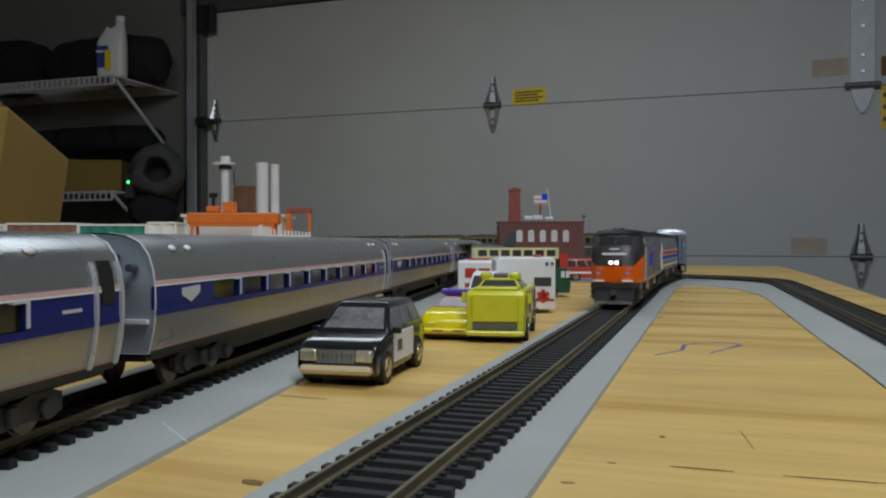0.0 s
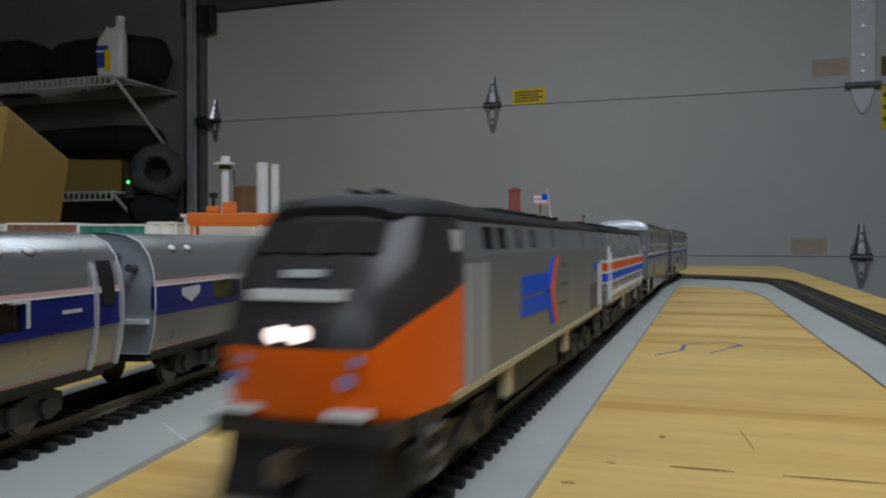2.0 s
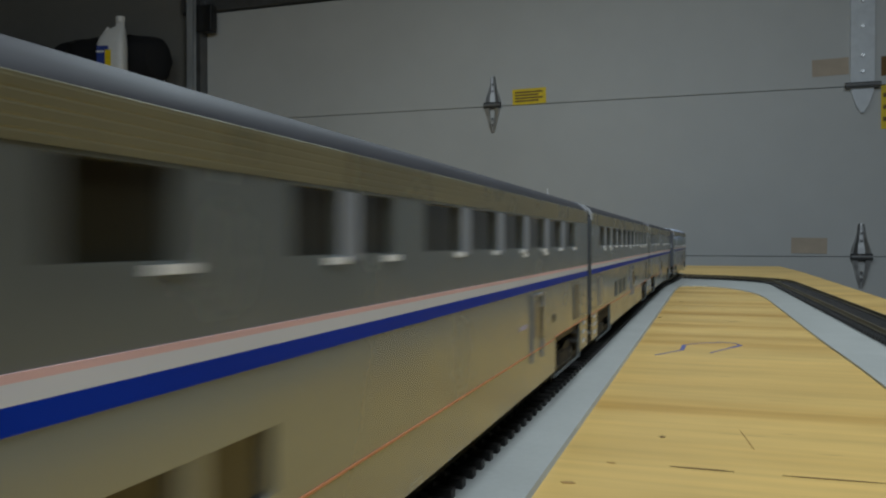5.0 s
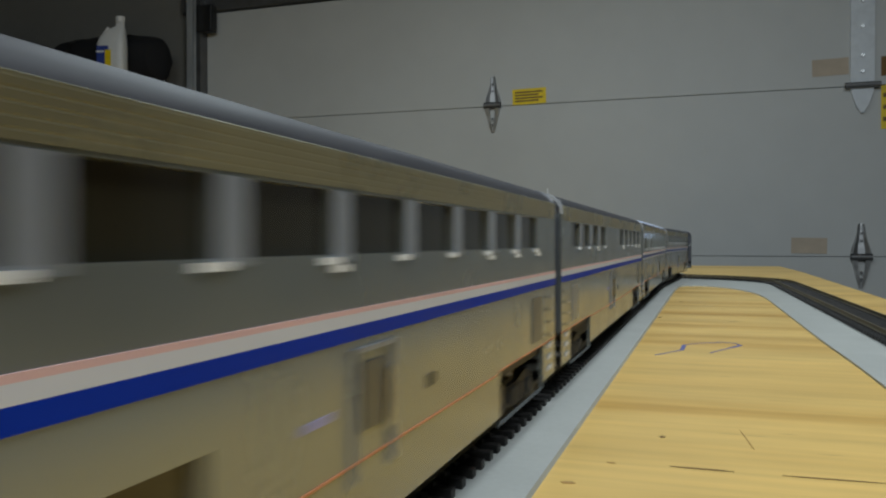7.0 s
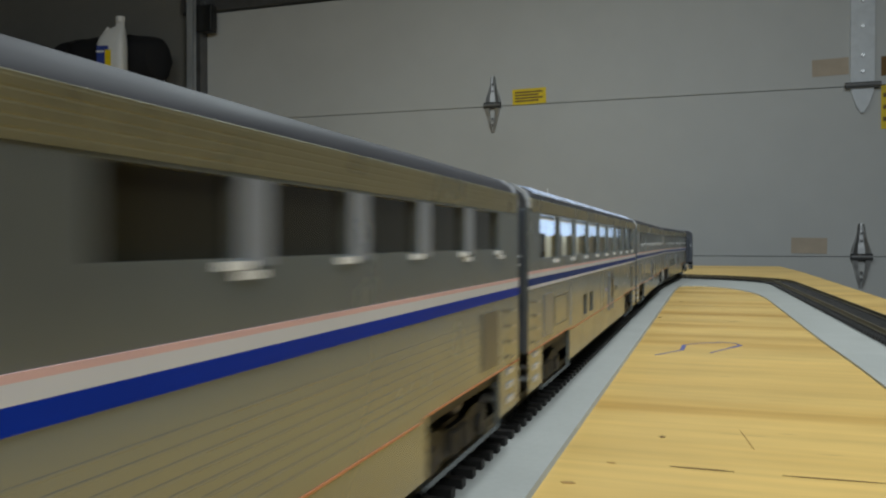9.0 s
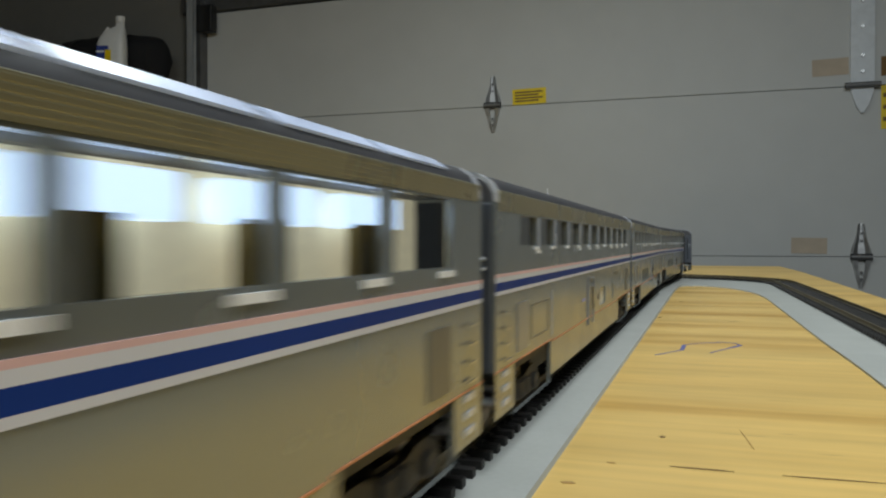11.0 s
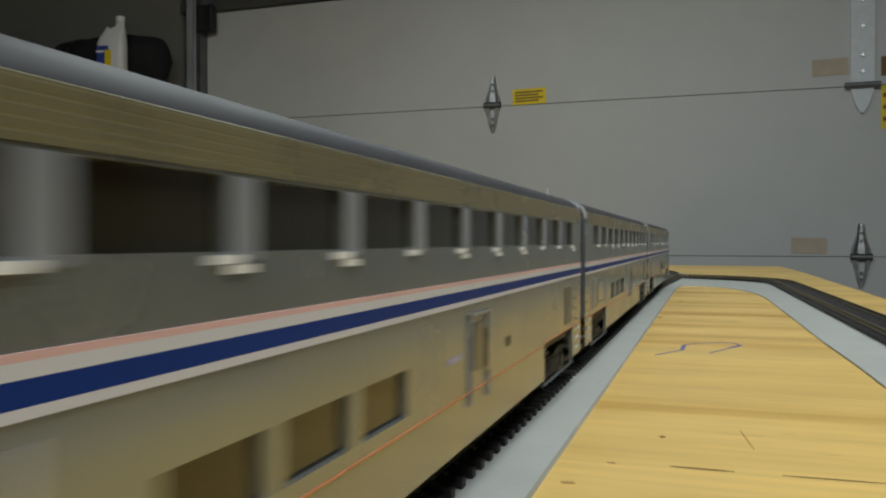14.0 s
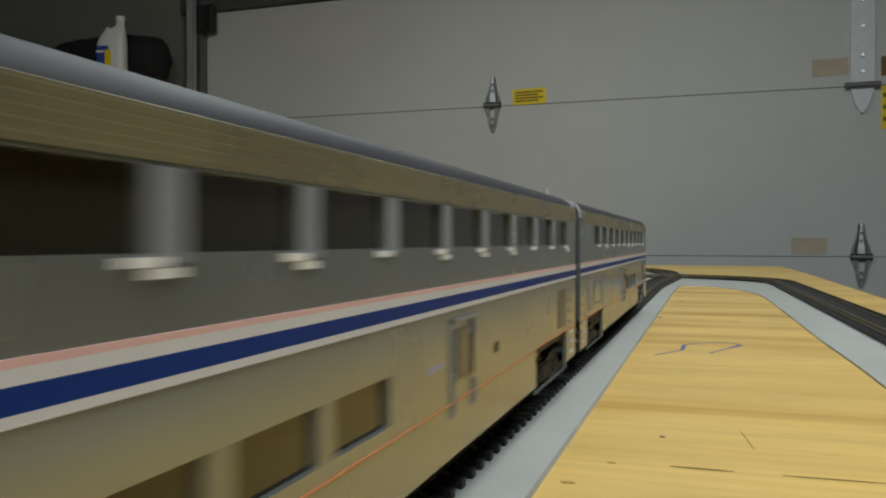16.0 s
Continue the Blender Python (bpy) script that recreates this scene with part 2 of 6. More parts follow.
def loft(bm, rings, cap=True, closed=True):
    """Skins a list of rings of points, all of one length."""
    vs = [[bm.verts.new(p) for p in ring] for ring in rings]
    n = len(vs[0])
    for a, b in zip(vs, vs[1:]):
        for i in range(n if closed else n - 1):
            j = (i + 1) % n
            bm.faces.new((a[i], a[j], b[j], b[i]))
    if cap:
        bm.faces.new(list(reversed(vs[0])))
        bm.faces.new(vs[-1])
    return vs


def slab(bm, outline, z0, z1):
    """A flat plate of any outline."""
    lo, hi = [bm.verts.new((x, y, z0)) for x, y in outline], [bm.verts.new((x, y, z1)) for x, y in outline]
    bm.faces.new(list(reversed(lo)))
    bm.faces.new(hi)
    for i in range(len(lo)):
        j = (i + 1) % len(lo)
        bm.faces.new((lo[i], lo[j], hi[j], hi[i]))


def side_wall(bm, x, depth, y0, y1, z0, z1, holes, lean=None):
    """A wall in the plane x with openings (y0, y1, z0, z1) cut through, and their reveals, depth deep along x."""
    ys = sorted({y0, y1, *[h[0] for h in holes], *[h[1] for h in holes]})
    zs = sorted({z0, z1, *[h[2] for h in holes], *[h[3] for h in holes]})
    ys, zs = [y for y in ys if y0 <= y <= y1], [z for z in zs if z0 <= z <= z1]
    at = lean or (lambda z: 0.0)
    for ya, yb in zip(ys, ys[1:]):
        for za, zb in zip(zs, zs[1:]):
            ym, zm = (ya + yb) / 2, (za + zb) / 2
            if any(h[0] < ym < h[1] and h[2] < zm < h[3] for h in holes):
                continue
            s = 1 if x > 0 else -1
            q = [(x - s * at(za), ya, za), (x - s * at(za), yb, za), (x - s * at(zb), yb, zb), (x - s * at(zb), ya, zb)]
            bm.faces.new([bm.verts.new(p) for p in (q if x > 0 else q[::-1])])
    s = 1 if x > 0 else -1
    for ya, yb, za, zb in holes:
        xa, xb = x - s * at(za), x - s * at(zb)
        c = [(xa, ya, za), (xa, yb, za), (xb, yb, zb), (xb, ya, zb)]
        for i in range(4):
            a, b = c[i], c[(i + 1) % 4]
            bm.faces.new([bm.verts.new(p) for p in (a, b, (b[0] - s * depth, b[1], b[2]), (a[0] - s * depth, a[1], a[2]))])


def mesh_of(name, bm, material, smooth=False):
    bmesh.ops.recalc_face_normals(bm, faces=bm.faces) if smooth != "keep" else None
    me = bpy.data.meshes.new(name)
    bm.to_mesh(me)
    bm.free()
    me.materials.append(material)
    if smooth is True:
        for p in me.polygons:
            p.use_smooth = True
        me.set_sharp_from_angle(angle=radians(35))
    return me


def part(name, bm, material, parent=None, label="", smooth=False, data=None):
    ob = new(name, data or mesh_of(name, bm, material, smooth))
    if parent is not None:
        ob.parent = parent
    if label:
        ob["label"] = label
    return ob


def rounded(ob, width=0.0008, segments=3):
    """Soft cast edges."""
    b = ob.modifiers.new("rounding", "BEVEL")
    b.width, b.segments, b.limit_method, b.angle_limit, b.harden_normals = width, segments, "ANGLE", radians(20), False
    for p in ob.data.polygons:
        p.use_smooth = True
    return ob


def boxpart(name, dims, material, parent, label="", bevel=0.0):
    bm = bmesh.new()
    box(bm, *dims, bevel)
    return part(name, bm, material, parent, label)


def thing(name, label, category, group="", kind=""):
    return tagged(new(name), label, category, group, kind)


# ---- the main line's path: straight, then a bend to the left, then straight again ----
def path_at(u):
    arc = CURVE_R * BEND
    f = min(1.0, max(0.0, (u - 0.78) / 0.32))
    x0 = TRACK_X + JOG * f * f * (3 - 2 * f)
    if u <= CURVE_Y:
        return Vector((x0, u, RAIL))
    a = min(u - CURVE_Y, arc) / CURVE_R
    p = Vector((x0 - CURVE_R * (1 - math.cos(a)), CURVE_Y + CURVE_R * math.sin(a), RAIL))
    return p + Vector((-math.sin(BEND), math.cos(BEND), 0)) * max(0.0, u - CURVE_Y - arc)


def train_at(t):
    """Where the joint between the second locomotive and the first coach is, along the path."""
    return ((-7.195e-05 * t + 0.0036899) * t - 0.216473) * t + 0.987672


# ================= the garage =================
def garage():
    fl = thing("floor", "grey concrete garage floor", "floor", kind="structure")
    boxpart("floor_slab", (-4.2, 3.0, -3.6, WALL_Y + 0.05, -1.0, -0.9), M["concrete"], fl)
    bm = bmesh.new()
    box(bm, -4.2, 3.0, -3.6, WALL_Y + 0.05, 1.6, 1.7)
    tagged(part("ceiling", bm, M["ceil"]), "dim grey garage ceiling", "ceiling", kind="structure")
    for nm, d in (("wall_west", (-4.3, -4.2, -3.6, WALL_Y, -0.9, 1.6)), ("wall_east", (3.0, 3.1, -3.6, WALL_Y, -0.9, 1.6)), ("wall_south", (-4.2, 3.0, -3.7, -3.6, -0.9, 1.6)),
                  ("wall_north", (-4.2, -2.06, WALL_Y + 0.02, WALL_Y + 0.12, -0.9, 1.6)), ("wall_north_east", (2.3, 3.0, WALL_Y + 0.02, WALL_Y + 0.12, -0.9, 1.6))):
        bm = bmesh.new()
        box(bm, *d)
        tagged(part(nm, bm, M["wall"]), "plain painted garage wall", "wall", kind="structure")
    # header beam over the door
    bm = bmesh.new()
    box(bm, -2.06, 2.3, WALL_Y - 0.02, WALL_Y + 0.1, 0.985, 1.6)
    tagged(part("door_header", bm, M["darkzinc"]), "dark header above the garage door", "header", kind="structure")
    # sectional door: panels with tongue joints
    door = thing("garage_door", "closed grey sectional overhead garage door", "garage door", kind="structure")
    joints = [-0.9, -0.532, 0.002, 0.537, 0.98]
    for za, zb in zip(joints, joints[1:]):
        bm = bmesh.new()
        box(bm, -1.985, 2.2, WALL_Y, WALL_Y + 0.045, za + 0.0011, zb - 0.0011, 0.001)
        part("panel", bm, M["door"], door)
    # hinges: two tapered leaves round a pin
    def hinge(x, z, big=1.0):
        h = thing("hinge", "pointed galvanised steel hinge across a door joint", "hinge", "door hinges")
        bm = bmesh.new()
        rings = []
        for f, w, d in ((0.0, 0.031, 0.016), (0.22, 0.027, 0.013), (0.5, 0.017, 0.008), (0.78, 0.012, 0.005), (0.95, 0.011, 0.004), (1.0, 0.007, 0.003)):
            zz = (0.006 + f * 0.098) * big
            rings.append([(-w * big, 0, zz), (w * big, 0, zz), (w * 0.8 * big, -d, zz), (w * 0.35 * big, -d * 0.4, zz), (-w * 0.35 * big, -d * 0.4, zz), (-w * 0.8 * big, -d, zz)])
        loft(bm, rings)
        part("upper_leaf", bm, M["zinc"], h)
        bm = bmesh.new()
        for sx in (-1, 1):          # lower leaf: two prongs that meet at the foot
            rings = []
            for f, xa, xb, d in ((0.0, 0.012, 0.029, 0.015), (0.35, 0.009, 0.021, 0.010), (0.75, 0.003, 0.013, 0.006), (1.0, 0.0005, 0.006, 0.003)):
                zz = -(0.006 + f * 0.092) * big
                rings.append([(sx * xa * big, 0, zz), (sx * xb * big, 0, zz), (sx * xb * 0.95 * big, -d, zz), (sx * xa * big, -d, zz)])
            loft(bm, rings)
        part("lower_leaf", bm, M["zinc"], h)
        bm = bmesh.new()
        box(bm, -0.031 * big, 0.031 * big, -0.017, -0.001, -0.011 * big, 0.010 * big, 0.002)
        part("knuckle", bm, M["black"], h, "dark hinge knuckle")
        bm = bmesh.new()
        cyl(bm, (0, -0.012, 0), 0.007, 0.062 * big, "x")
        part("pin", bm, M["darkzinc"], h)
        for zz in (0.05, 0.075, -0.05, -0.07):
            bm = bmesh.new()
            cyl(bm, (0, -0.008, zz * big), 0.0045, 0.004, "y", 6)
            part("bolt", bm, M["darkzinc"], h)
        h.matrix_basis = pose(x, WALL_Y - 0.001, z)
    hinge(-0.7405, 0.540)
    hinge(0.4515, 0.002)
    hinge(-1.905, 0.54, 0.85)
    # strut (vertical reinforcing strip) with pointed foot
    st = thing("door_stile", "pale vertical steel stile with bolts on the door", "stile")
    bm = bmesh.new()
    rings = [[(-w, 0, z), (w, 0, z), (w, -0.012, z), (-w, -0.012, z)] for z, w in ((0.452, 0.004), (0.475, 0.018), (0.50, 0.026), (0.53, 0.034), (1.05, 0.034))]
    loft(bm, rings)
    part("strip", bm, M["panel"], st)
    bm = bmesh.new()
    cyl(bm, (0, -0.02, 0.537), 0.009, 0.10, "x")
    part("pin", bm, M["darkzinc"], st)
    for zz in (0.58, 0.63, 0.72, 0.8, 0.9):
        bm = bmesh.new()
        cyl(bm, (0, -0.015, zz), 0.006, 0.008, "y", 8)
        part("bolt", bm, M["zinc"], st)
    st.matrix_basis = pose(0.4515, WALL_Y - 0.001, 0)
    # stickers and tape on the door
    def sticker(nm, lab, x0, x1, z0, z1, m, turn=0.0, bars=0):
        s = thing(nm, lab, "sticker")
        w, hh = (x1 - x0) / 2, (z1 - z0) / 2
        boxpart("sheet", (-w, w, -0.0012, 0, -hh, hh), m, s)
        for i in range(bars):
            zz = hh * (0.55 - i * 1.0 / max(1, bars - 1) * 1.1) if bars > 1 else 0
            boxpart("text_bar", (-w * 0.85, w * (0.8 - 0.25 * (i % 2)), -0.0018, -0.0012, zz - hh * 0.1, zz + hh * 0.1), M["scratch"], s)
        s.matrix_basis = pose((x0 + x1) / 2, WALL_Y - 0.001, (z0 + z1) / 2, 0, turn, 0)
    sticker("warning_sticker", "yellow warning sticker with unreadable dark lines", -0.668, -0.547, 0.538, 0.594, M["labelyellow"], -1.0, 4)
    sticker("warning_sticker", "yellow warning sticker at the door's edge", 0.505, 0.58, 0.40, 0.535, M["labelyellow"], 0, 3)
    sticker("dark_sticker", "dark sticker above the yellow one", 0.505, 0.58, 0.565, 0.625, M["scratch"])
    sticker("tape_strip", "old beige tape patch on the door", 0.309, 0.414, 0.575, 0.628, M["tape"], -1.5)
    sticker("tape_strip", "faint beige tape patch above the lower joint", 0.25, 0.355, 0.012, 0.062, M["tape"], 1.0)
    # door track at the jamb
    tr = thing("door_track", "galvanised vertical door track on the jamb", "door track")
    bm = bmesh.new()
    box(bm, -1.985, -1.950, WALL_Y - 0.090, WALL_Y - 0.086, -0.9, 1.5)
    box(bm, -1.985, -1.981, WALL_Y - 0.090, WALL_Y - 0.05, -0.9, 1.5)
    box(bm, -1.962, -1.950, WALL_Y - 0.094, WALL_Y - 0.07, -0.9, 1.5)
    part("channel", bm, M["galv"], tr)
    boxpart("jamb_angle", (-1.980, -1.945, WALL_Y - 0.05, WALL_Y - 0.002, -0.9, 1.5), M["darkzinc"], tr, "dark steel angle")
    bm = bmesh.new()
    box(bm, -1.98, -1.885, WALL_Y - 0.06, WALL_Y - 0.02, 0.89, 1.0, 0.006)
    part("bracket", bm, M["black"], tr, "black bracket")
    boxpart("bracket", (-1.975, -1.90, WALL_Y - 0.08, WALL_Y - 0.03, 0.515, 0.545), M["black"], tr, bevel=0.004)
    bm = bmesh.new()
    cyl(bm, (-1.93, WALL_Y - 0.055, 0.53), 0.022, 0.03, "x", 16)
    part("roller", bm, M["black"], tr)
    jb = thing("door_jamb", "painted wall strip beside the garage door", "jamb", kind="structure")
    boxpart("strip", (-2.06, -1.986, WALL_Y + 0.018, WALL_Y + 0.06, -0.9, 0.98), M["wall"], jb)


def wire_shelf(x0, x1, y0, y1, z, label, pitch=0.025):
    s = thing("wire_shelf", label, "shelf", "wire shelves")
    bm = bmesh.new()
    for zz in (z, z - 0.03):
        rod(bm, (x0, y0, zz), (x1, y0, zz), 0.004)
    rod(bm, (x0, y1, z), (x1, y1, z), 0.004)
    rod(bm, (x1, y0, z), (x1, y1, z), 0.004)
    rod(bm, (x0, y0, z), (x0, y1, z), 0.004)
    for xx in (x0, x1):
        rod(bm, (xx, y0, z), (xx, y0, z - 0.03), 0.004)
    part("frame", bm, M["wire"], s)
    bm = bmesh.new()
    x = x0
    while x < x1:
        box(bm, x - 0.0016, x + 0.0016, y0 - 0.002, y1, z - 0.002, z + 0.002)
        box(bm, x - 0.0016, x + 0.0016, y0 - 0.004, y0, z - 0.03, z)
        x += pitch
    tagged(part("wire_grid", bm, M["wire"], s), kind="stuff")
    for xb in (x1, x1 - 0.62):
        bm = bmesh.new()
        rod(bm, (xb, y0 + 0.01, z - 0.012), (xb, y1 + 0.005, z - 0.29), 0.007)
        part("brace", bm, M["wire"], s)


def soft_roll(name, label, cat, c, r, ln, axis, material, seed, squash=1.0, hole=0.0, turn=0.0):
    """A bag or a rolled mat: lumpy round form with puckered ends."""
    rnd = random.Random(seed)
    ph = [rnd.uniform(0, 6.28) for _ in range(6)]
    t = thing(name, label, cat)
    bm = bmesh.new()
    rings = []
    prof = [(-0.5, 0.0 if not hole else hole), (-0.5, 0.55), (-0.47, 0.82), (-0.4, 0.96), (-0.2, 1.03), (0.0, 0.99), (0.2, 1.02), (0.4, 0.95), (0.47, 0.8), (0.5, 0.5)]
    if hole:
        prof = [(0.1, hole * 0.7), (-0.44, hole), (-0.49, hole * 1.08)] + prof[1:]
    for f, k in prof:
        ring = []
        for i in range(28):
            a = i / 28 * 2 * math.pi
            w = 1 + 0.05 * math.sin(3 * a + ph[0] + 5 * f) + 0.04 * math.sin(5 * a + ph[1] - 9 * f) + 0.025 * math.sin(9 * a + ph[2] + 15 * f)
            rr = max(0.004, r * k * w)
            ring.append((rr * math.cos(a), f * ln, rr * math.sin(a) * squash))
        rings.append(ring)
    loft(bm, rings)
    part("body", bm, material, t, smooth=True)
    for f in (() if hole else (-0.22, 0.22)):
        bm = bmesh.new()
        loft(bm, [[(r * 1.06 * math.cos(a), f * ln + d, r * 1.06 * math.sin(a) * squash) for a in [i / 24 * 6.2832 for i in range(24)]] for d in (-0.012, 0.012)], cap=False)
        part("strap", bm, M["black"], t, "black webbing strap")
    t.matrix_basis = pose(*c, 0, 0, (90 if axis == "x" else 0) + turn)
    return t


def carton(label, c, size, turn, roll=0.0):
    b = thing("cardboard_box", label, "box", "cartons on the shelves")
    w, d, h = size
    bm = bmesh.new()
    box(bm, -w / 2, w / 2, -d / 2, d / 2, 0, h, 0.004)
    part("body", bm, M["card"], b)
    boxpart("tape", (-0.025, 0.025, -d / 2 - 0.0008, d / 2 + 0.0008, h, h + 0.0008), M["tape"], b, "strip of packing tape")
    boxpart("flap", (-w / 2 + 0.004, -0.001, -d / 2 + 0.002, d / 2 - 0.002, h, h + 0.0006), M["card"], b)
    boxpart("flap", (0.001, w / 2 - 0.004, -d / 2 + 0.002, d / 2 - 0.002, h, h + 0.0006), M["card"], b)
    b.matrix_basis = pose(*c, 0, 0, turn)
    if roll:        # tipped up on its lower edge
        tip = Matrix.Rotation(radians(roll), 4, Vector((-0.714, 0.700, 0)))
        m = Matrix.Translation(c) @ tip @ Matrix.Translation([-v for v in c]) @ b.matrix_basis
        drop = c[2] - min((m @ Vector((x, y, 0))).z for x in (-w / 2, w / 2) for y in (-d / 2, d / 2))
        b.matrix_basis = Matrix.Translation((0, 0, drop)) @ m


def shelves():
    wire_shelf(-3.6, -2.09, 2.40, 2.77, 0.664, "white wire shelf loaded with dark bags")
    wire_shelf(-3.6, -2.10, 2.40, 2.77, 0.235, "lower white wire shelf with boxes and a rolled mat")
    wire_shelf(-3.6, -2.10, 2.40, 2.77, -0.25, "lowest white wire shelf")
    soft_roll("duffel_bag", "black duffel bag lying on the wire shelf", "bag", (-2.29, 2.60, 0.765), 0.098, 0.52, "x", M["cloth"], 3, 1.0)
    soft_roll("duffel_bag", "black duffel bag pushed to the back of the shelf", "bag", (-2.86, 2.60, 0.775), 0.108, 0.5, "x", M["cloth"], 4, 1.05)
    soft_roll("garment_bag", "flat black bag stuffed on the lower shelf", "bag", (-2.43, 2.68, 0.470), 0.062, 0.62, "x", M["cloth"], 5, 0.9, turn=4)
    soft_roll("rolled_mat", "grey rolled foam mat seen from its end", "rolled mat", (-2.02, 2.56, 0.318), 0.098, 0.24, "y", M["darkcloth"], 6, 1.0, hole=0.46, turn=36)
    soft_roll("sleeping_bag", "dark rolled sleeping bag under the shelf", "bag", (-2.06, 2.58, 0.165), 0.085, 0.3, "y", M["cloth"], 9, 0.75, turn=36)
    carton("long brown cardboard carton on the lower shelf", (-2.34, 2.50, 0.238), (0.36, 0.16, 0.125), 24)
    carton("brown cardboard box standing on edge", (-2.42, 2.36, 0.238), (0.05, 0.10, 0.10), 12)
    # tall carton on the table beyond the parked coaches, its long flank running away from the camera
    carton("tall brown cardboard box standing on the table", (-1.012, 0.806, WOOD), (0.24, 0.490, 0.192), 36.5, roll=7.5)
    # cabinet under the leaning box
    cab = thing("storage_cabinet", "dark storage cabinet below the wire shelves", "cabinet")
    boxpart("body", (-3.4, -2.25, 2.05, 2.38, -0.9, 0.07), M["darkzinc"], cab, bevel=0.01)
    boxpart("door", (-2.82, -2.27, 2.04, 2.05, -0.85, 0.04), M["darkzinc"], cab)
    # router with a green light
    r = thing("charger_box", "small dark device with a glowing green light", "device")
    boxpart("case", (-0.018, 0.018, -0.012, 0.012, 0, 0.09), M["darkcloth"], r, bevel=0.003)
    bm = bmesh.new()
    bmesh.ops.create_icosphere(bm, subdivisions=2, radius=0.006, matrix=Matrix.Translation((0, -0.013, 0.06)))
    part("indicator", bm, M["greenlamp"], r, "glowing green indicator")
    r.matrix_basis = pose(-2.083, 2.48, 0.215)
    # oil jug
    j = thing("plastic_jug", "white plastic jug with blue and yellow label, on the wire shelf", "jug")
    bm = bmesh.new()
    rings = []
    for z, w, sx in ((0, 0.047, 0), (0.01, 0.051, 0), (0.125, 0.051, 0), (0.15, 0.045, 0.005), (0.18, 0.026, 0.022), (0.19, 0.016, 0.030), (0.207, 0.014, 0.031)):
        rings.append([(sx + (w if abs(math.cos(a)) > 0.4 else w * 0.92) * math.copysign(abs(math.cos(a)) ** 0.45, math.cos(a)), 0.6 * w * math.copysign(abs(math.sin(a)) ** 0.45, math.sin(a)), z) for a in [i / 24 * 6.2832 for i in range(24)]])
    loft(bm, rings)
    part("body", bm, M["jug"], j, smooth=True)
    bm = bmesh.new()
    cyl(bm, (0.031, 0, 0.215), 0.017, 0.022, "z", 20)
    part("cap", bm, M["jug"], j)
    boxpart("label_panel", (-0.043, 0.0, -0.0365, -0.034, 0.03, 0.11), M["labelblue"], j, "dark blue label")
    boxpart("label_panel", (-0.012, 0.010, -0.037, -0.0352, 0.02, 0.095), M["labelyellow"], j, "yellow label band")
    boxpart("text_bar", (-0.045, -0.015, -0.0372, -0.0362, 0.085, 0.092), M["white"], j)
    bm = bmesh.new()
    rod(bm, (-0.046, 0, 0.135), (-0.012, 0, 0.185), 0.009)
    part("grip", bm, M["jug"], j)
    j.matrix_basis = pose(-2.13, 2.44, 0.668, 0, 0, 16)


garage()
shelves()


# ================= the table and the tracks =================
def table():
    t = thing("layout_table", "pine-topped model railway table", "table", kind="structure")
    bm = bmesh.new()
    slab(bm, [(0.139, -0.9), (0.139, 1.36), (0.130, 1.66), (-0.24, 1.67), (-0.25, 2.70), (-2.0, 2.70), (-2.0, -0.9)], -0.016, WOOD)
    part("table_top", bm, M["wood"], t)
    for x, y in ((0.09, -0.8), (0.09, 1.6), (-1.9, -0.8), (-1.9, 2.6)):
        boxpart("leg", (x - 0.04, x + 0.04, y - 0.04, y + 0.04, -0.9, -0.016), M["wood"], t)
    for x, y, ln, w, turn in ((-0.0014, 0.1744, 0.013, 0.0008, 0), (0.0237, 0.175, 0.019, 0.0006, 2), (-0.0107, 0.2001, 0.0016, 0.0018, 0), (-0.0296, 0.5168, 0.003, 0.004, 0), (-0.1186, 0.2163, 0.019, 0.0016, -2), (-0.0855, 0.1364, 0.006, 0.003, -18), (-0.0198, 0.1731, 0.002, 0.0008, 0), (-0.0263, 0.1561, 0.003, 0.0015, 0), (-0.021, 0.66, 0.003, 0.003, 0), (-0.01, 0.87, 0.008, 0.004, 10), (0.0087, 0.2042, 0.020, 0.0002, -82.7)):
        m = thing("scratch", "short dark scratch in the pine table top", "scratch", kind="structure")
        bm = bmesh.new()
        slab(bm, [(-ln / 2, 0), (-ln / 4, -w / 2), (ln / 5, -w * 0.4), (ln / 2, -w * 0.1), (ln / 4, w / 2), (-ln / 5, w * 0.4)], 0, 0.00012)
        part("mark", bm, M["knot"] if turn < -80 or w == 0.0016 or 0.0015 < ln < 0.0035 and x < -0.015 and y < 0.2 else M["scratch"], m)
        m.matrix_basis = pose(x, y, WOOD + 0.00005, 0, 0, turn)
    sc = thing("pencil_scribble", "loose blue pencil squiggle on the pine table top", "scribble", kind="structure")
    for pts in ([(-0.0212, 0.3439), (-0.0112, 0.3637), (-0.0107, 0.382), (-0.0049, 0.3904), (0.0039, 0.3955)], [(0.0006, 0.3583), (0.0085, 0.3762), (0.0139, 0.3881), (0.0114, 0.3958), (0.0039, 0.3977)]):
        bm = bmesh.new()
        for i, (a, b) in enumerate(zip(pts, pts[1:])):
            va, vb = Vector((*a, 0)), Vector((*b, 0))
            n = (vb - va).normalized().cross(Vector((0, 0, 1))) * (0.0009 if i == 1 else 0.0004)
            slab(bm, [((va - n).x, (va - n).y), ((vb - n).x, (vb - n).y), ((vb + n).x, (vb + n).y), ((va + n).x, (va + n).y)], WOOD, WOOD + 0.00015)
        part("stroke", bm, M["ink"], sc)


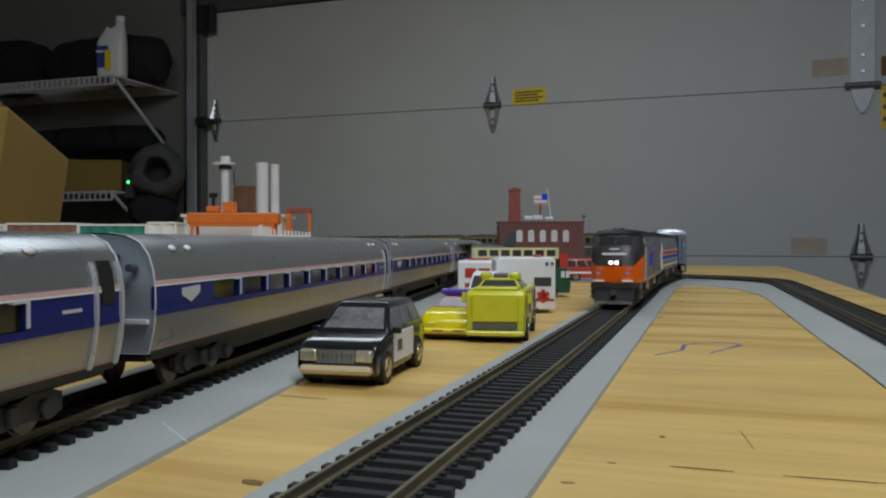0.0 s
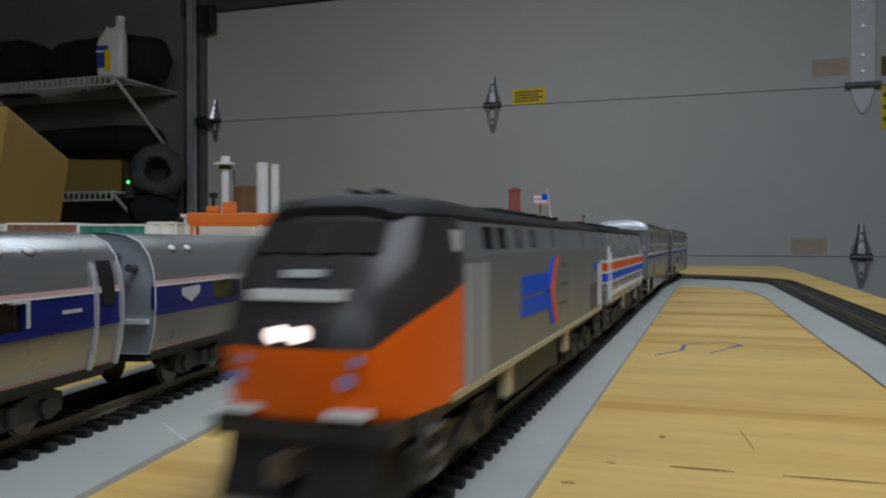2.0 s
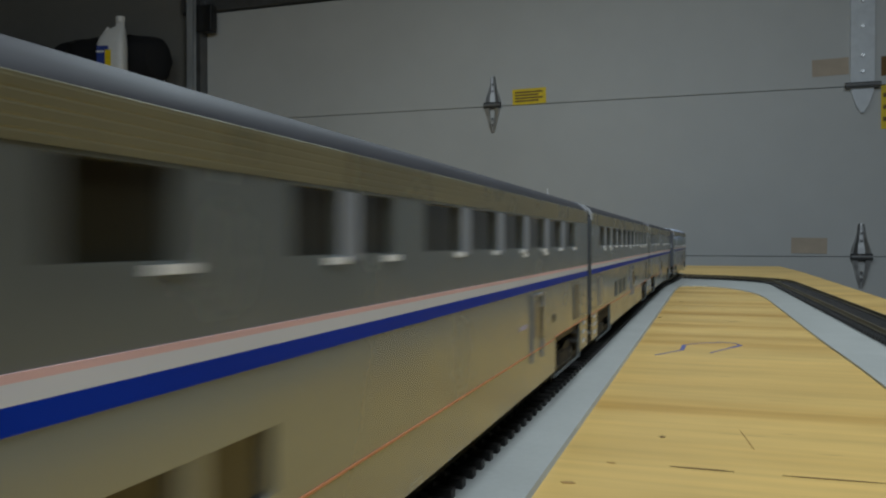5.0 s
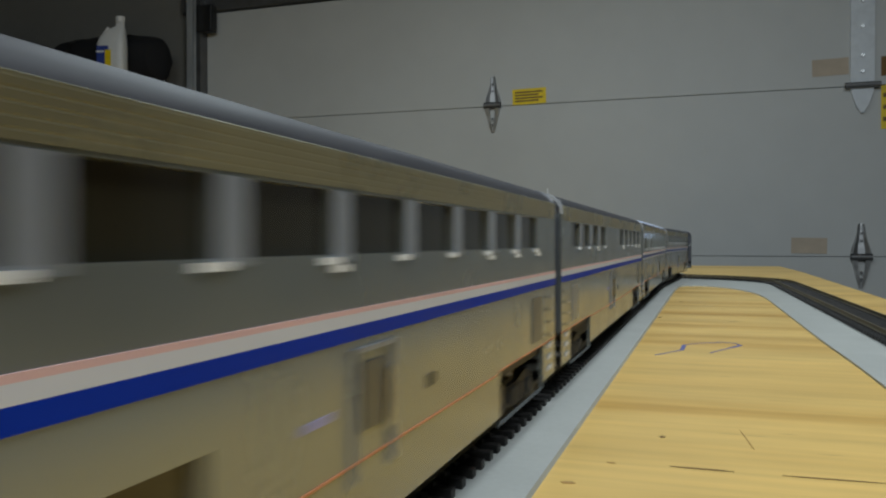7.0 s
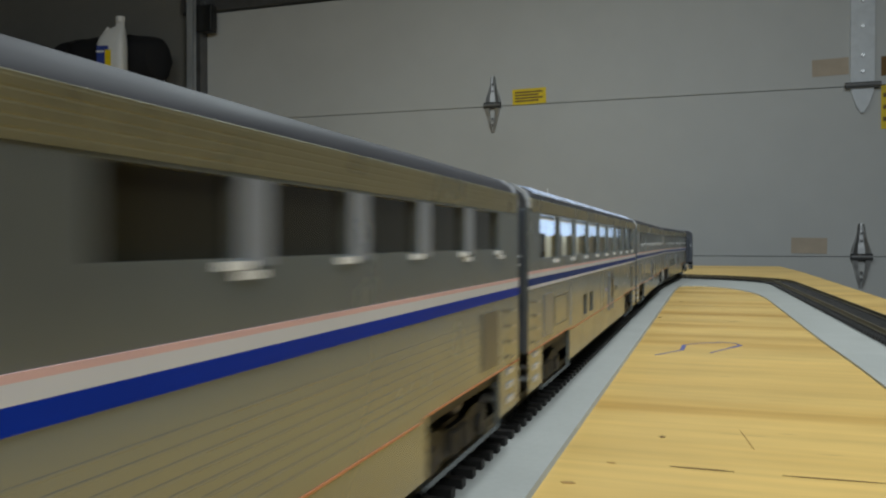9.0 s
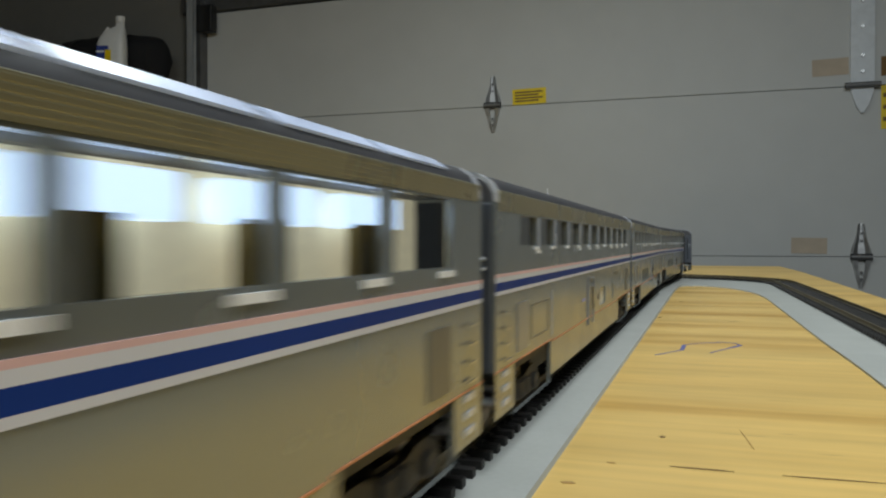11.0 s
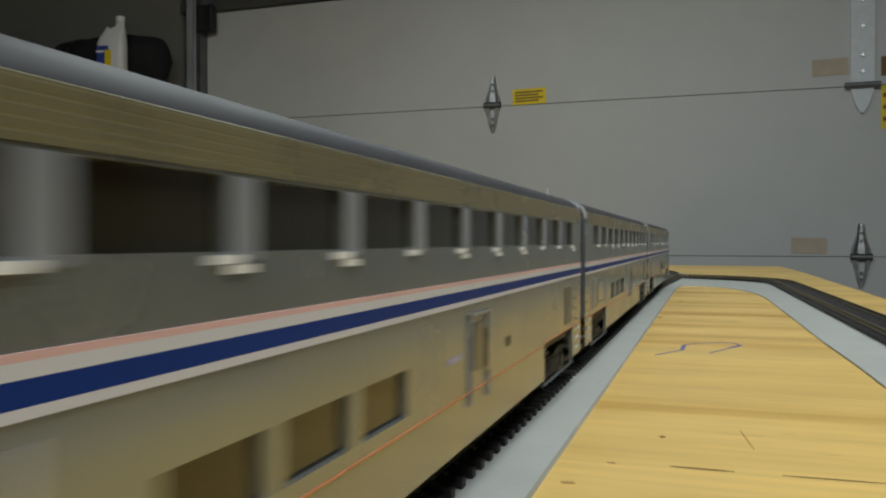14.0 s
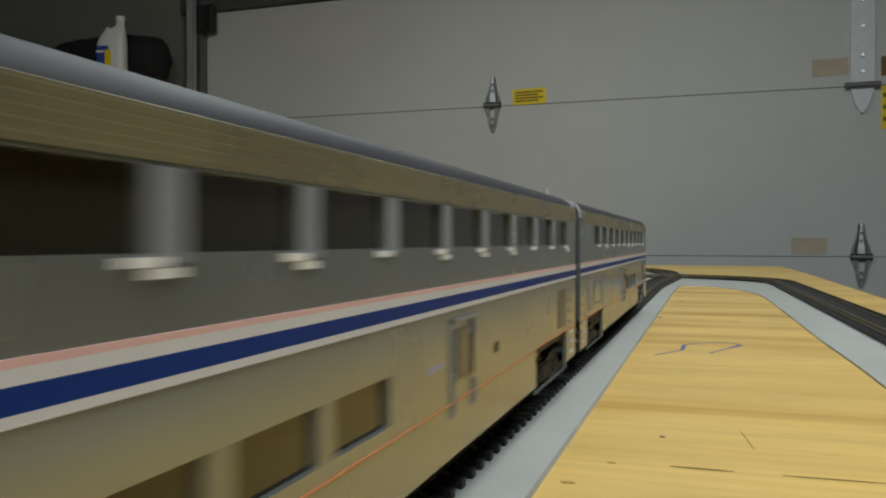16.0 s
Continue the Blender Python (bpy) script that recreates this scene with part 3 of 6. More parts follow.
def smooth_curve(pts, steps=6):
    """Catmull-Rom points through a short list."""
    P = [Vector((*p, 0)) for p in pts]
    out = []
    for i in range(len(P) - 1):
        p0, p1, p2, p3 = P[max(0, i - 1)], P[i], P[i + 1], P[min(len(P) - 1, i + 2)]
        for k in range(steps):
            s = k / steps
            out.append(0.5 * ((2 * p1) + (p2 - p0) * s + (2 * p0 - 5 * p1 + 4 * p2 - p3) * s * s + (3 * p1 - p0 - 3 * p2 + p3) * s ** 3))
    out.append(P[-1])
    return out


def roadbed(label, left, right, top=0.003):
    """A foam strip between two edge lines, 3 mm thick with a bevelled edge."""
    t = thing("roadbed", label, "roadbed", kind="structure")
    bm = bmesh.new()
    n = min(len(left), len(right))
    rings = []
    for a, b in zip(left[:n], right[:n]):
        d = (b - a).normalized() * 0.0006
        rings.append([(a.x, a.y, 0.001), (b.x, b.y, 0.001), (b.x - d.x, b.y - d.y, top), (a.x + d.x, a.y + d.y, top)])
    loft(bm, rings)
    part("strip", bm, M["grey"], t)


def resample(fn, u0, u1, n):
    return [fn(u0 + (u1 - u0) * i / (n - 1)) for i in range(n)]


def track(label, fn, u0, u1, near):
    """Rails, with sleepers every 6.6 mm; the near ones are pieces of their own."""
    t = thing("railway_track", label, "railway track", "model tracks")
    n = max(24, int((u1 - u0) / 0.02))
    pts = resample(fn, u0, u1, n)
    for s, nm in ((-1, "rail"), (1, "rail")):
        bm = bmesh.new()
        rings = []
        for i, p in enumerate(pts):
            d = (pts[min(n - 1, i + 1)] - pts[max(0, i - 1)]).normalized()
            side = Vector((d.y, -d.x, 0))
            ring = []
            for w, z in ((-0.0009, 0.0049), (0.0009, 0.0049), (0.0008, 0.0053), (0.00025, 0.0056), (0.00025, 0.0067), (0.0004, 0.0069), (0.0004, RAIL), (-0.0004, RAIL), (-0.0004, 0.0069), (-0.00025, 0.0067), (-0.00025, 0.0056), (-0.0008, 0.0053)):
                q = p + side * (s * 0.00875 + w)
                ring.append((q.x, q.y, z))
            rings.append(ring)
        loft(bm, rings)
        part(nm, bm, M["rail"], t)
    bm = bmesh.new()
    box(bm, -0.0148, 0.0148, -0.0013, 0.0013, 0.003, 0.0049, 0.0002)
    for sx in (-1, 1):
        for dx in (-0.0019, 0.0019):
            box(bm, sx * 0.00875 + dx - 0.0005, sx * 0.00875 + dx + 0.0005, -0.0008, 0.0008, 0.0049, 0.0056)
    tie_mesh = mesh_of("sleeper", bm, M["tie"])
    rest = bmesh.new()
    u, k = u0, 0
    while u < u1:
        p, q = fn(u), fn(u + 0.001)
        a = math.degrees(math.atan2(-(q.x - p.x), q.y - p.y))
        m = pose(p.x, p.y, 0, 0, 0, a + random.uniform(-0.8, 0.8))
        if near[0] < u < near[1]:
            o = new("sleeper", tie_mesh)
            o.parent, o.matrix_basis = t, m
        else:
            r = bmesh.ops.create_cube(rest, size=1)
            for v in r["verts"]:
                v.co = m @ Vector((v.co.x * 0.0296, v.co.y * 0.0026, 0.00395 + v.co.z * 0.0019))
        u += 0.0066
    tagged(part("far_sleepers", rest, M["tie"], t), kind="stuff")
    for s in (-1, 1):     # web strips that tie the sleepers together under the rails
        bm = bmesh.new()
        rings = []
        for i, p in enumerate(pts):
            d = (pts[min(n - 1, i + 1)] - pts[max(0, i - 1)]).normalized()
            side = Vector((d.y, -d.x, 0))
            a, b = p + side * (s * 0.00875 - 0.0016), p + side * (s * 0.00875 + 0.0016)
            rings.append([(a.x, a.y, 0.0031), (b.x, b.y, 0.0031), (b.x, b.y, 0.0042), (a.x, a.y, 0.0042)])
        loft(bm, rings)
        part("web_strip", bm, M["tie"], t)


def siding_at(u):
    return AM_P + AM_D * u


def branch_at(u):
    """The track that comes back along the table's other edge: straight, a tight bend, then off to the left."""
    x0, y0, r = 0.0895 - 0.022 * max(0.0, min(u, 0.92) - 0.4), 0.92, 0.145
    if u <= y0:
        return Vector((x0, u, 0))
    a = (u - y0) / r
    if a <= math.pi / 2:
        return Vector((x0 - r * (1 - math.cos(a)), y0 + r * math.sin(a), 0))
    return Vector((x0 - r - (u - y0 - r * math.pi / 2), y0 + r, 0))


table()
main_fn = lambda u: Vector((path_at(u).x, path_at(u).y, 0))
off = lambda fn, u, w: fn(u) + (lambda d: Vector((d.y, -d.x, 0)) * w)((fn(u + 0.001) - fn(u)).normalized())
roadbed("flat grey foam strip under the main track", resample(lambda u: off(main_fn, u, -0.0225), -0.6, 2.6, 90), resample(lambda u: off(main_fn, u, 0.0275), -0.6, 2.6, 90))
roadbed("flat grey foam strip under the siding", resample(lambda u: off(siding_at, u, -0.03), -0.5, 1.4, 20), resample(lambda u: off(siding_at, u, 0.0385), -0.5, 1.4, 20))
inner = smooth_curve([(0.0575, -0.3), (0.0560, 0.0), (0.0542, 0.288), (0.0507, 0.42), (0.0472, 0.604), (0.0425, 0.75), (0.025, 0.84), (0.0, 0.883), (-0.02, 0.888), (-0.0315, 0.87)], 8)
outer = [off(branch_at, -0.3 + 1.78 * i / (len(inner) - 1), 0.017) for i in range(len(inner))]
roadbed("flat grey foam strip that bends round the table's end", inner, outer, 0.0026)
track("straight model railway track with black sleepers", main_fn, -0.55, 3.5, (0.05, 1.6))
track("siding track under the parked coaches", siding_at, -0.45, 1.35, (-0.1, 0.7))
track("track that bends round the pine panel", branch_at, -0.3, 1.75, (0.1, 1.3))
for x0, y0, x1, y1 in ((-0.1335, 0.1700, -0.1150, 0.1555),):
    sm = thing("roadbed_seam", "pale butt joint in the grey foam strip", "seam", kind="structure")
    n = Vector((y1 - y0, x0 - x1, 0)).normalized() * 0.0002
    bm = bmesh.new()
    slab(bm, [(x0 - n.x, y0 - n.y), (x1 - n.x, y1 - n.y), (x1 + n.x, y1 + n.y), (x0 + n.x, y0 + n.y)], 0.003, 0.00312)
    part("seam_line", bm, M["panel"], sm)


# ================= rolling stock =================
# Each vehicle's own space: origin at its leading end on the rail head, y towards its trailing end.
def wheel_mesh(r):
    bm = bmesh.new()
    cyl(bm, (0, 0, 0), r, 0.0022, "x", 20)
    cyl(bm, (0, 0, 0), r + 0.0006, 0.0006, "x", 20)
    cyl(bm, (0, 0, 0), r * 0.4, 0.0034, "x", 12)
    return mesh_of("wheel", bm, M["wheel"], True)


WHEEL = wheel_mesh(0.0052)


def truck(parent, y, base, half, label=""):
    """A bogie: side frames with springs, a bolster and four wheels."""
    bm = bmesh.new()
    for s in (-1, 1):
        x = s * half
        rings = [[(x - 0.001, yy, za), (x + 0.001, yy, za), (x + 0.001, yy, zb), (x - 0.001, yy, zb)] for yy, za, zb in
                 ((-base / 2 - 0.006, 0.0045, 0.0085), (-base / 2 - 0.002, 0.0030, 0.0098), (-base / 2 + 0.004, 0.0038, 0.0098), (-0.006, 0.0040, 0.0085), (0.0, 0.0034, 0.0085), (0.006, 0.0040, 0.0085), (base / 2 - 0.004, 0.0038, 0.0098), (base / 2 + 0.002, 0.0030, 0.0098), (base / 2 + 0.006, 0.0045, 0.0085))]
        loft(bm, rings)
        for yy in (-0.0035, 0.0035):
            cyl(bm, (x + s * 0.0012, yy, 0.0062), 0.0016, 0.0040, "z", 10)
        for yy in (-base / 2, base / 2):
            cyl(bm, (x + s * 0.0014, yy, 0.0056), 0.0022, 0.0014, "x", 10)
    box(bm, -half, half, -0.004, 0.004, 0.006, 0.0095)
    tk = part("bogie", bm, M["underframe"], parent, label)
    tk.matrix_basis = pose(0, y, 0)
    for yy in (-base / 2, base / 2):
        for s in (-1, 1):
            w = new("wheel", WHEEL)
            w.parent, w.matrix_basis = tk, pose(s * 0.0087, yy, 0.0052)
    return tk


def coach(label, uppers, lowers, door_at, lounge=False, lift=0.0, blinds=False, early=False, leading=False, fluted=None):
    """A two-storey silver coach. uppers, lowers: (start, end) of the window bands' panes."""
    L0, L1, HW, TOP = 0.0052, PITCH - 0.0052, 0.0178, 0.0574
    c = thing("double_deck_coach", label, "model coach", "double-deck coaches")
    wz = (0.0378, 0.0490) if lounge else (0.0405 if early else 0.0411, 0.0479)
    lz = (0.0170, 0.0238)
    eave = 0.0500
    body = bmesh.new()
    for s in (-1, 1):
        holes = [(a, b, *wz) for a, b in uppers] + [(a, b, *lz) for a, b in lowers]
        cuts = [(L0 + 0.0165, 0.0640, 0.004, 0.0152), (L1 - 0.061, L1 - 0.0165, 0.004, 0.0152)]
        side_wall(body, s * HW, 0.0011, L0, L1, 0.0058, eave, holes + cuts)
    for y in (L0, L1):       # end walls
        s = 1 if y == L1 else -1
        ring = [(-HW, 0.0152), (HW, 0.0152), (HW, eave), (-HW, eave)]
        f = body.faces.new([body.verts.new((x, y, z)) for x, z in ring])
    box(body, -HW + 0.0012, HW - 0.0012, L0 + 0.001, L1 - 0.001, 0.0154, 0.0165)
    bd = part("body", body, M["silver"], c, "bright silver side panels")
    # roof
    bm = bmesh.new()
    prof = [(HW, eave), (HW - 0.0002, eave + (TOP - eave) * 0.30), (HW - 0.0012, eave + (TOP - eave) * 0.55), (HW - 0.0038, eave + (TOP - eave) * 0.78), (HW - 0.0085, eave + (TOP - eave) * 0.93), (HW - 0.0135, TOP - 0.0001), (0, TOP)]
    prof = prof + [(-x, z) for x, z in prof[-2::-1]]
    loft(bm, [[(x * k, y, eave + (z - eave) * kz) for x, z in prof] for y, k, kz in ((L0, 0.95, 0.9), (L0 + 0.0012, 0.995, 0.985), (L0 + 0.003, 1, 1), (L1 - 0.003, 1, 1), (L1 - 0.0012, 0.995, 0.985), (L1, 0.95, 0.9))])
    part("roof", bm, M["roofsilver"], c, "smooth silver roof", smooth=True)
    for s in (-1, 1):        # board over the windows, leaning out a little at its top; tan reflection painted in
        bm = bmesh.new()
        zb, zt = wz[1] + 0.0004, eave + 0.0024
        ribs = []
        for k in range(5):          # five shallow ribs run along the board
            f0, f1, f2 = k / 5, (k + 0.62) / 5, (k + 0.80) / 5
            ribs += [(HW + 0.0001 + 0.00042 * f + d, zb + (zt - zb) * f) for f, d in ((f0, 0.00003), (f1, 0.00003), (f2, 0.0))]
        ribs.append((HW + 0.00052, zt))
        loft(bm, [[(s * (HW - 0.0002), y, zb)] + [(s * x, y, z) for x, z in ribs] + [(s * (HW - 0.0010), y, eave + 0.0029)] for y in (L0 + 0.0026, L1 - 0.0026)])
        part("letterboard", bm, M["board"], c, "silver board over the windows, tan reflection painted in", smooth=False)
    # rims are painted pale for the light that the roof ends catch
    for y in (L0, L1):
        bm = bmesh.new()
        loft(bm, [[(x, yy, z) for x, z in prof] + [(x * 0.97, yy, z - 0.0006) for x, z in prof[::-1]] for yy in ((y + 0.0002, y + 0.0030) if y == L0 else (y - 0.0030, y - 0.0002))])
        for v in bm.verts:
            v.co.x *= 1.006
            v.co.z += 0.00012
        part("roof_rim", bm, M["rim"], c, "roof end rim with painted highlight", smooth=True)
    for y in (0.05, 0.12, 0.19, 0.25):
        boxpart("roof_vent", (-0.003, 0.003, y - 0.006, y + 0.006, TOP - 0.0004, TOP + 0.0006), M["roofsilver"], c, bevel=0.0003)
    # dark core behind the panes
    boxpart("interior", (-HW + 0.0024, HW - 0.0024, L0 + 0.002, L1 - 0.002, 0.0165, 0.0360 if lounge else eave - 0.0002), M["black"], c, "dark interior")
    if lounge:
        # Core and blocks are added glow that makes the tall panes bright.
        boxpart("lounge_glow", (-0.0050, 0.0050, L0 + 0.002, L1 - 0.002, 0.0360, eave - 0.0002), M["loungeglow"], c, "pale lounge core, glow added to brighten the panes")
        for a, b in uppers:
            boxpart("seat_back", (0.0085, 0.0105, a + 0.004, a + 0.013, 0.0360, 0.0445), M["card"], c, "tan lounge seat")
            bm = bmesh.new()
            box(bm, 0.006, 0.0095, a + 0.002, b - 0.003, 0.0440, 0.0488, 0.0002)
            part("pane_glow", bm, M["paneglow"], c, "cool glowing block added behind the pane")
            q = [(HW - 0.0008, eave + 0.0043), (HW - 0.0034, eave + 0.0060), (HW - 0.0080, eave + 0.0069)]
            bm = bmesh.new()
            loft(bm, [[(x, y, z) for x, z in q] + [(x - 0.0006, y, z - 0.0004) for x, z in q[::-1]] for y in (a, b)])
            part("roof_pane", bm, M["roofpane"], c, "curved roof window with its shine put in as glow")
    for s in (-1, 1):
        for a, b in uppers:
            o = boxpart("pane", (s * (HW - 0.0012) - 0.0003, s * (HW - 0.0012) + 0.0003, a, b, *wz), M["clearpane"] if lounge else M["pane"], c)
            if s > 0:   # short white bars under the pane, glints put in as paint
                span = (b - 0.0070, b + 0.0004, wz[0] - 0.0016, wz[0] - 0.0006) if lounge else (b - 0.0030, b + 0.0015, wz[0] - 0.0011, wz[0] - 0.0003)
                boxpart("sill", (HW, HW + 0.00035, *span), M["white"], o)
                if not lounge and int(a * 1000) % 2:
                    boxpart("sill", (HW, HW + 0.00035, b - 0.0004, b + 0.0034, wz[0] - 0.0020, wz[0] - 0.0012), M["white"], o)
        for a, b in lowers:
            boxpart("pane", (s * (HW - 0.0012) - 0.0003, s * (HW - 0.0012) + 0.0003, a, b, *lz), M["blind"] if blinds else M["pane"], c)
        x0, x1 = (HW, HW + 0.00018) if s > 0 else (-HW - 0.00018, -HW)
        e0, e1 = L0 + 0.0002, L1 - 0.0002
        bands = (0.0347, 0.0341, 0.0327, 0.03086) if early else (0.0348, 0.0342, 0.0331, 0.0313, 0.0305)
        paints = ((M["red"], "faded red stripe"), (M["stripewhite"], "white stripe"), (M["royal"], "royal blue stripe") if early else (M["blue"], "deep blue stripe"), (M["stripewhite"], "white stripe"))
        for zt, zb, (m, lab) in zip(bands, bands[1:], paints):
            boxpart("stripe", (x0, x1, e0, e1, zb + lift, zt + lift), m, c, lab)
        if not lounge:
            for (_, b), (a2, _) in zip(uppers, uppers[1:]):
                if a2 - b < 0.008:
                    boxpart("pillar", (HW, HW + 0.00012, b, a2, wz[0] - 0.0008, wz[1]) if s > 0 else (-HW - 0.00012, -HW, b, a2, wz[0] - 0.0008, wz[1]), M["pillar"], c, "bluish silver pillar")
        if s > 0:
            boxpart("stripe", (x0, x1, 0.066, L1 - 0.064, 0.0148, 0.0151), M["fineline"], c, "thin orange line")
            boxpart("stripe", (x0, x1, L0, 0.064, 0.0153, 0.0156), M["fineline"], c, "thin orange line")
            boxpart("stripe", (x0, x1, L1 - 0.062, L1, 0.0153, 0.0156), M["fineline"], c, "thin orange line")
        if fluted:              # shallow ribs along the lower side
            bm = bmesh.new()
            for k in range(8):
                z = 0.0172 + k * 0.0013
                loft(bm, [[(s * (HW - 0.0001), y, z), (s * (HW + 0.000035), y, z + 0.0003), (s * (HW + 0.000035), y, z + 0.0005), (s * (HW - 0.0001), y, z + 0.0008)] for y in fluted])
            part("fluted_panel", bm, M["silver"], c, "fluted silver lower panel")
        # entrance door: raised frame, leaf and its window
        d0 = door_at
        fr = bmesh.new()
        for dims in ((d0, d0 + 0.0006, 0.0125, 0.0288), (d0 + 0.0121, d0 + 0.0133, 0.0125, 0.0288), (d0, d0 + 0.0133, 0.0284, 0.0290)):
            box(fr, x0 if s < 0 else HW, x1 + 0.0004 if s > 0 else -HW, dims[0], dims[1], dims[2], dims[3])
        dr = part("door", fr, M["hoodsilver"], c, "pale framed entrance door")
        boxpart("door_pane", (min(s * HW, s * (HW + 0.0003)), max(s * HW, s * (HW + 0.0003)), d0 + 0.0030, d0 + 0.0100, 0.0185, 0.0270), M["doorpane"], dr)
        boxpart("handle", (min(s * HW, s * (HW + 0.0009)), max(s * HW, s * (HW + 0.0009)), d0 + 0.0106, d0 + 0.0112, 0.0175, 0.0255), M["chrome"], dr)
        # small grilles and a lettering bar under the stripes
        boxpart("grille", (min(s * HW, s * (HW + 0.0002)), max(s * HW, s * (HW + 0.0002)), d0 + 0.028, d0 + 0.0305, 0.0198, 0.0218), M["underframe"], c)
        boxpart("lettering_bar", (min(s * HW, s * (HW + 0.0001)), max(s * HW, s * (HW + 0.0001)), d0 - 0.012, d0 - 0.005, 0.0215, 0.0225), M["ditch"], c)
        boxpart("access_panel", (min(s * HW, s * (HW + 0.00025)), max(s * HW, s * (HW + 0.00025)), L1 - 0.030, L1 - 0.019, 0.0172, 0.0282), M["hatch"], c, "dull grey access panel")
        boxpart("access_panel", (min(s * HW, s * (HW + 0.00025)), max(s * HW, s * (HW + 0.00025)), L0 + 0.019, L0 + 0.030, 0.0172, 0.0282), M["silver2"], c, "dull grey access panel")
        # long slot under the stripes, a pale batten and a framed hatch
        xa, xb = (HW, HW + 0.00015) if s > 0 else (-HW - 0.00015, -HW)
        if blinds:
            boxpart("slot", (xa, xb, L1 - 0.082, L1 - 0.060, 0.0276, 0.0281), M["hatch"], c, "dark narrow slot")
        if not early:
            boxpart("batten", (xa, xb, L0 + 0.0600, L0 + 0.0614, 0.0162, 0.0292), M["pillar"], c, "pale upright batten")
            hf = bmesh.new()
            for ya, yb, za, zb in ((0.034, 0.0343, 0.0185, 0.0268), (0.0547, 0.055, 0.0185, 0.0268), (0.0343, 0.0547, 0.0185, 0.0188), (0.0343, 0.0547, 0.0265, 0.0268)):
                box(hf, xa, xb, L0 + ya, L0 + yb, za, zb)
            part("hatch_frame", hf, M["hatch"], c, "thin hatch frame")
        # end steps
        for y in (L0 + 0.006, L1 - 0.0105):
            bm = bmesh.new()
            for z in (0.0082, 0.0112, 0.0142):
                box(bm, min(s * (HW - 0.006), s * (HW + 0.0004)), max(s * (HW - 0.006), s * (HW + 0.0004)), y, y + 0.0048, z - 0.0005, z + 0.0006)
            # pale paint carries the white glints seen on the stacked steps
            part("step", bm, M["rim"], c, "step with glints painted in")
            bm = bmesh.new()
            for z in (0.0172, 0.0205, 0.0238, 0.0271):
                rod(bm, (s * (HW + 0.0007), y, z), (s * (HW + 0.0007), y + 0.004, z), 0.0003, 6)
            part("grab_rail", bm, M["chrome"], c)
    for y, s in ((L0, -1), (L1, 1)):
        bm = bmesh.new()
        box(bm, -0.0085, 0.0085, min(y, y + s * 0.0050), max(y, y + s * 0.0050), 0.0165, 0.050, 0.0006)
        part("diaphragm", bm, M["black"], c, "black rubber gangway")
        bm = bmesh.new()
        box(bm, -HW + 0.0006, HW - 0.0006, min(y, y + s * 0.0007), max(y, y + s * 0.0007), 0.0156, eave - 0.0002, 0.0003)
        lit = leading and s < 0
        part("end_panel", bm, M["endmid"] if lit else M["endgrey"], c, "pale bluish end wall" if lit else "blue-grey end wall")
        if lit:             # domed cap where the roof turns down over the leading end, highlight painted in
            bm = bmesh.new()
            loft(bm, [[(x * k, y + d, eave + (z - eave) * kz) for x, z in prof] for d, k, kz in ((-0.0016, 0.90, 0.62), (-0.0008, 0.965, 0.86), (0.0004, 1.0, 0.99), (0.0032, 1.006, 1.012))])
            part("roof_cap", bm, M["rim"], c, "domed roof end with painted highlight", smooth=True)
        for x in (-0.0125, 0.0125):
            bm = bmesh.new()
            rod(bm, (x, y + s * 0.0014, 0.02), (x, y + s * 0.0014, 0.046), 0.0003, 6)
            part("hand_rail", bm, M["chrome"], c)
        for z in (0.0385, 0.0365):
            bm = bmesh.new()
            rod(bm, (0.0135, y + s * 0.0012, z), (0.0160, y + s * 0.0012, z), 0.0003, 6)
            part("grab_iron", bm, M["panel"], c, "pale grab iron")
        bm = bmesh.new()
        box(bm, -0.0018, 0.0018, min(y - s * 0.012, y + s * 0.0050), max(y - s * 0.012, y + s * 0.0050), 0.0075, 0.0105)
        part("coupler", bm, M["black"], c)
    boxpart("underframe", (-0.0115, 0.0115, 0.066, L1 - 0.066, 0.006, 0.0153), M["underframe"], c, "dark underframe boxes")
    boxpart("wheel_well", (-0.0165, 0.0165, L0 + 0.004, L1 - 0.004, 0.0130, 0.0152), M["underframe"], c)
    truck(c, 0.0415, 0.0295, 0.0135, "black bogie")
    truck(c, PITCH - 0.0415, 0.0295, 0.0135, "black bogie")
    return c


def row_of(start, n, pitch, width):
    return [(start + i * pitch, start + i * pitch + width) for i in range(n)]


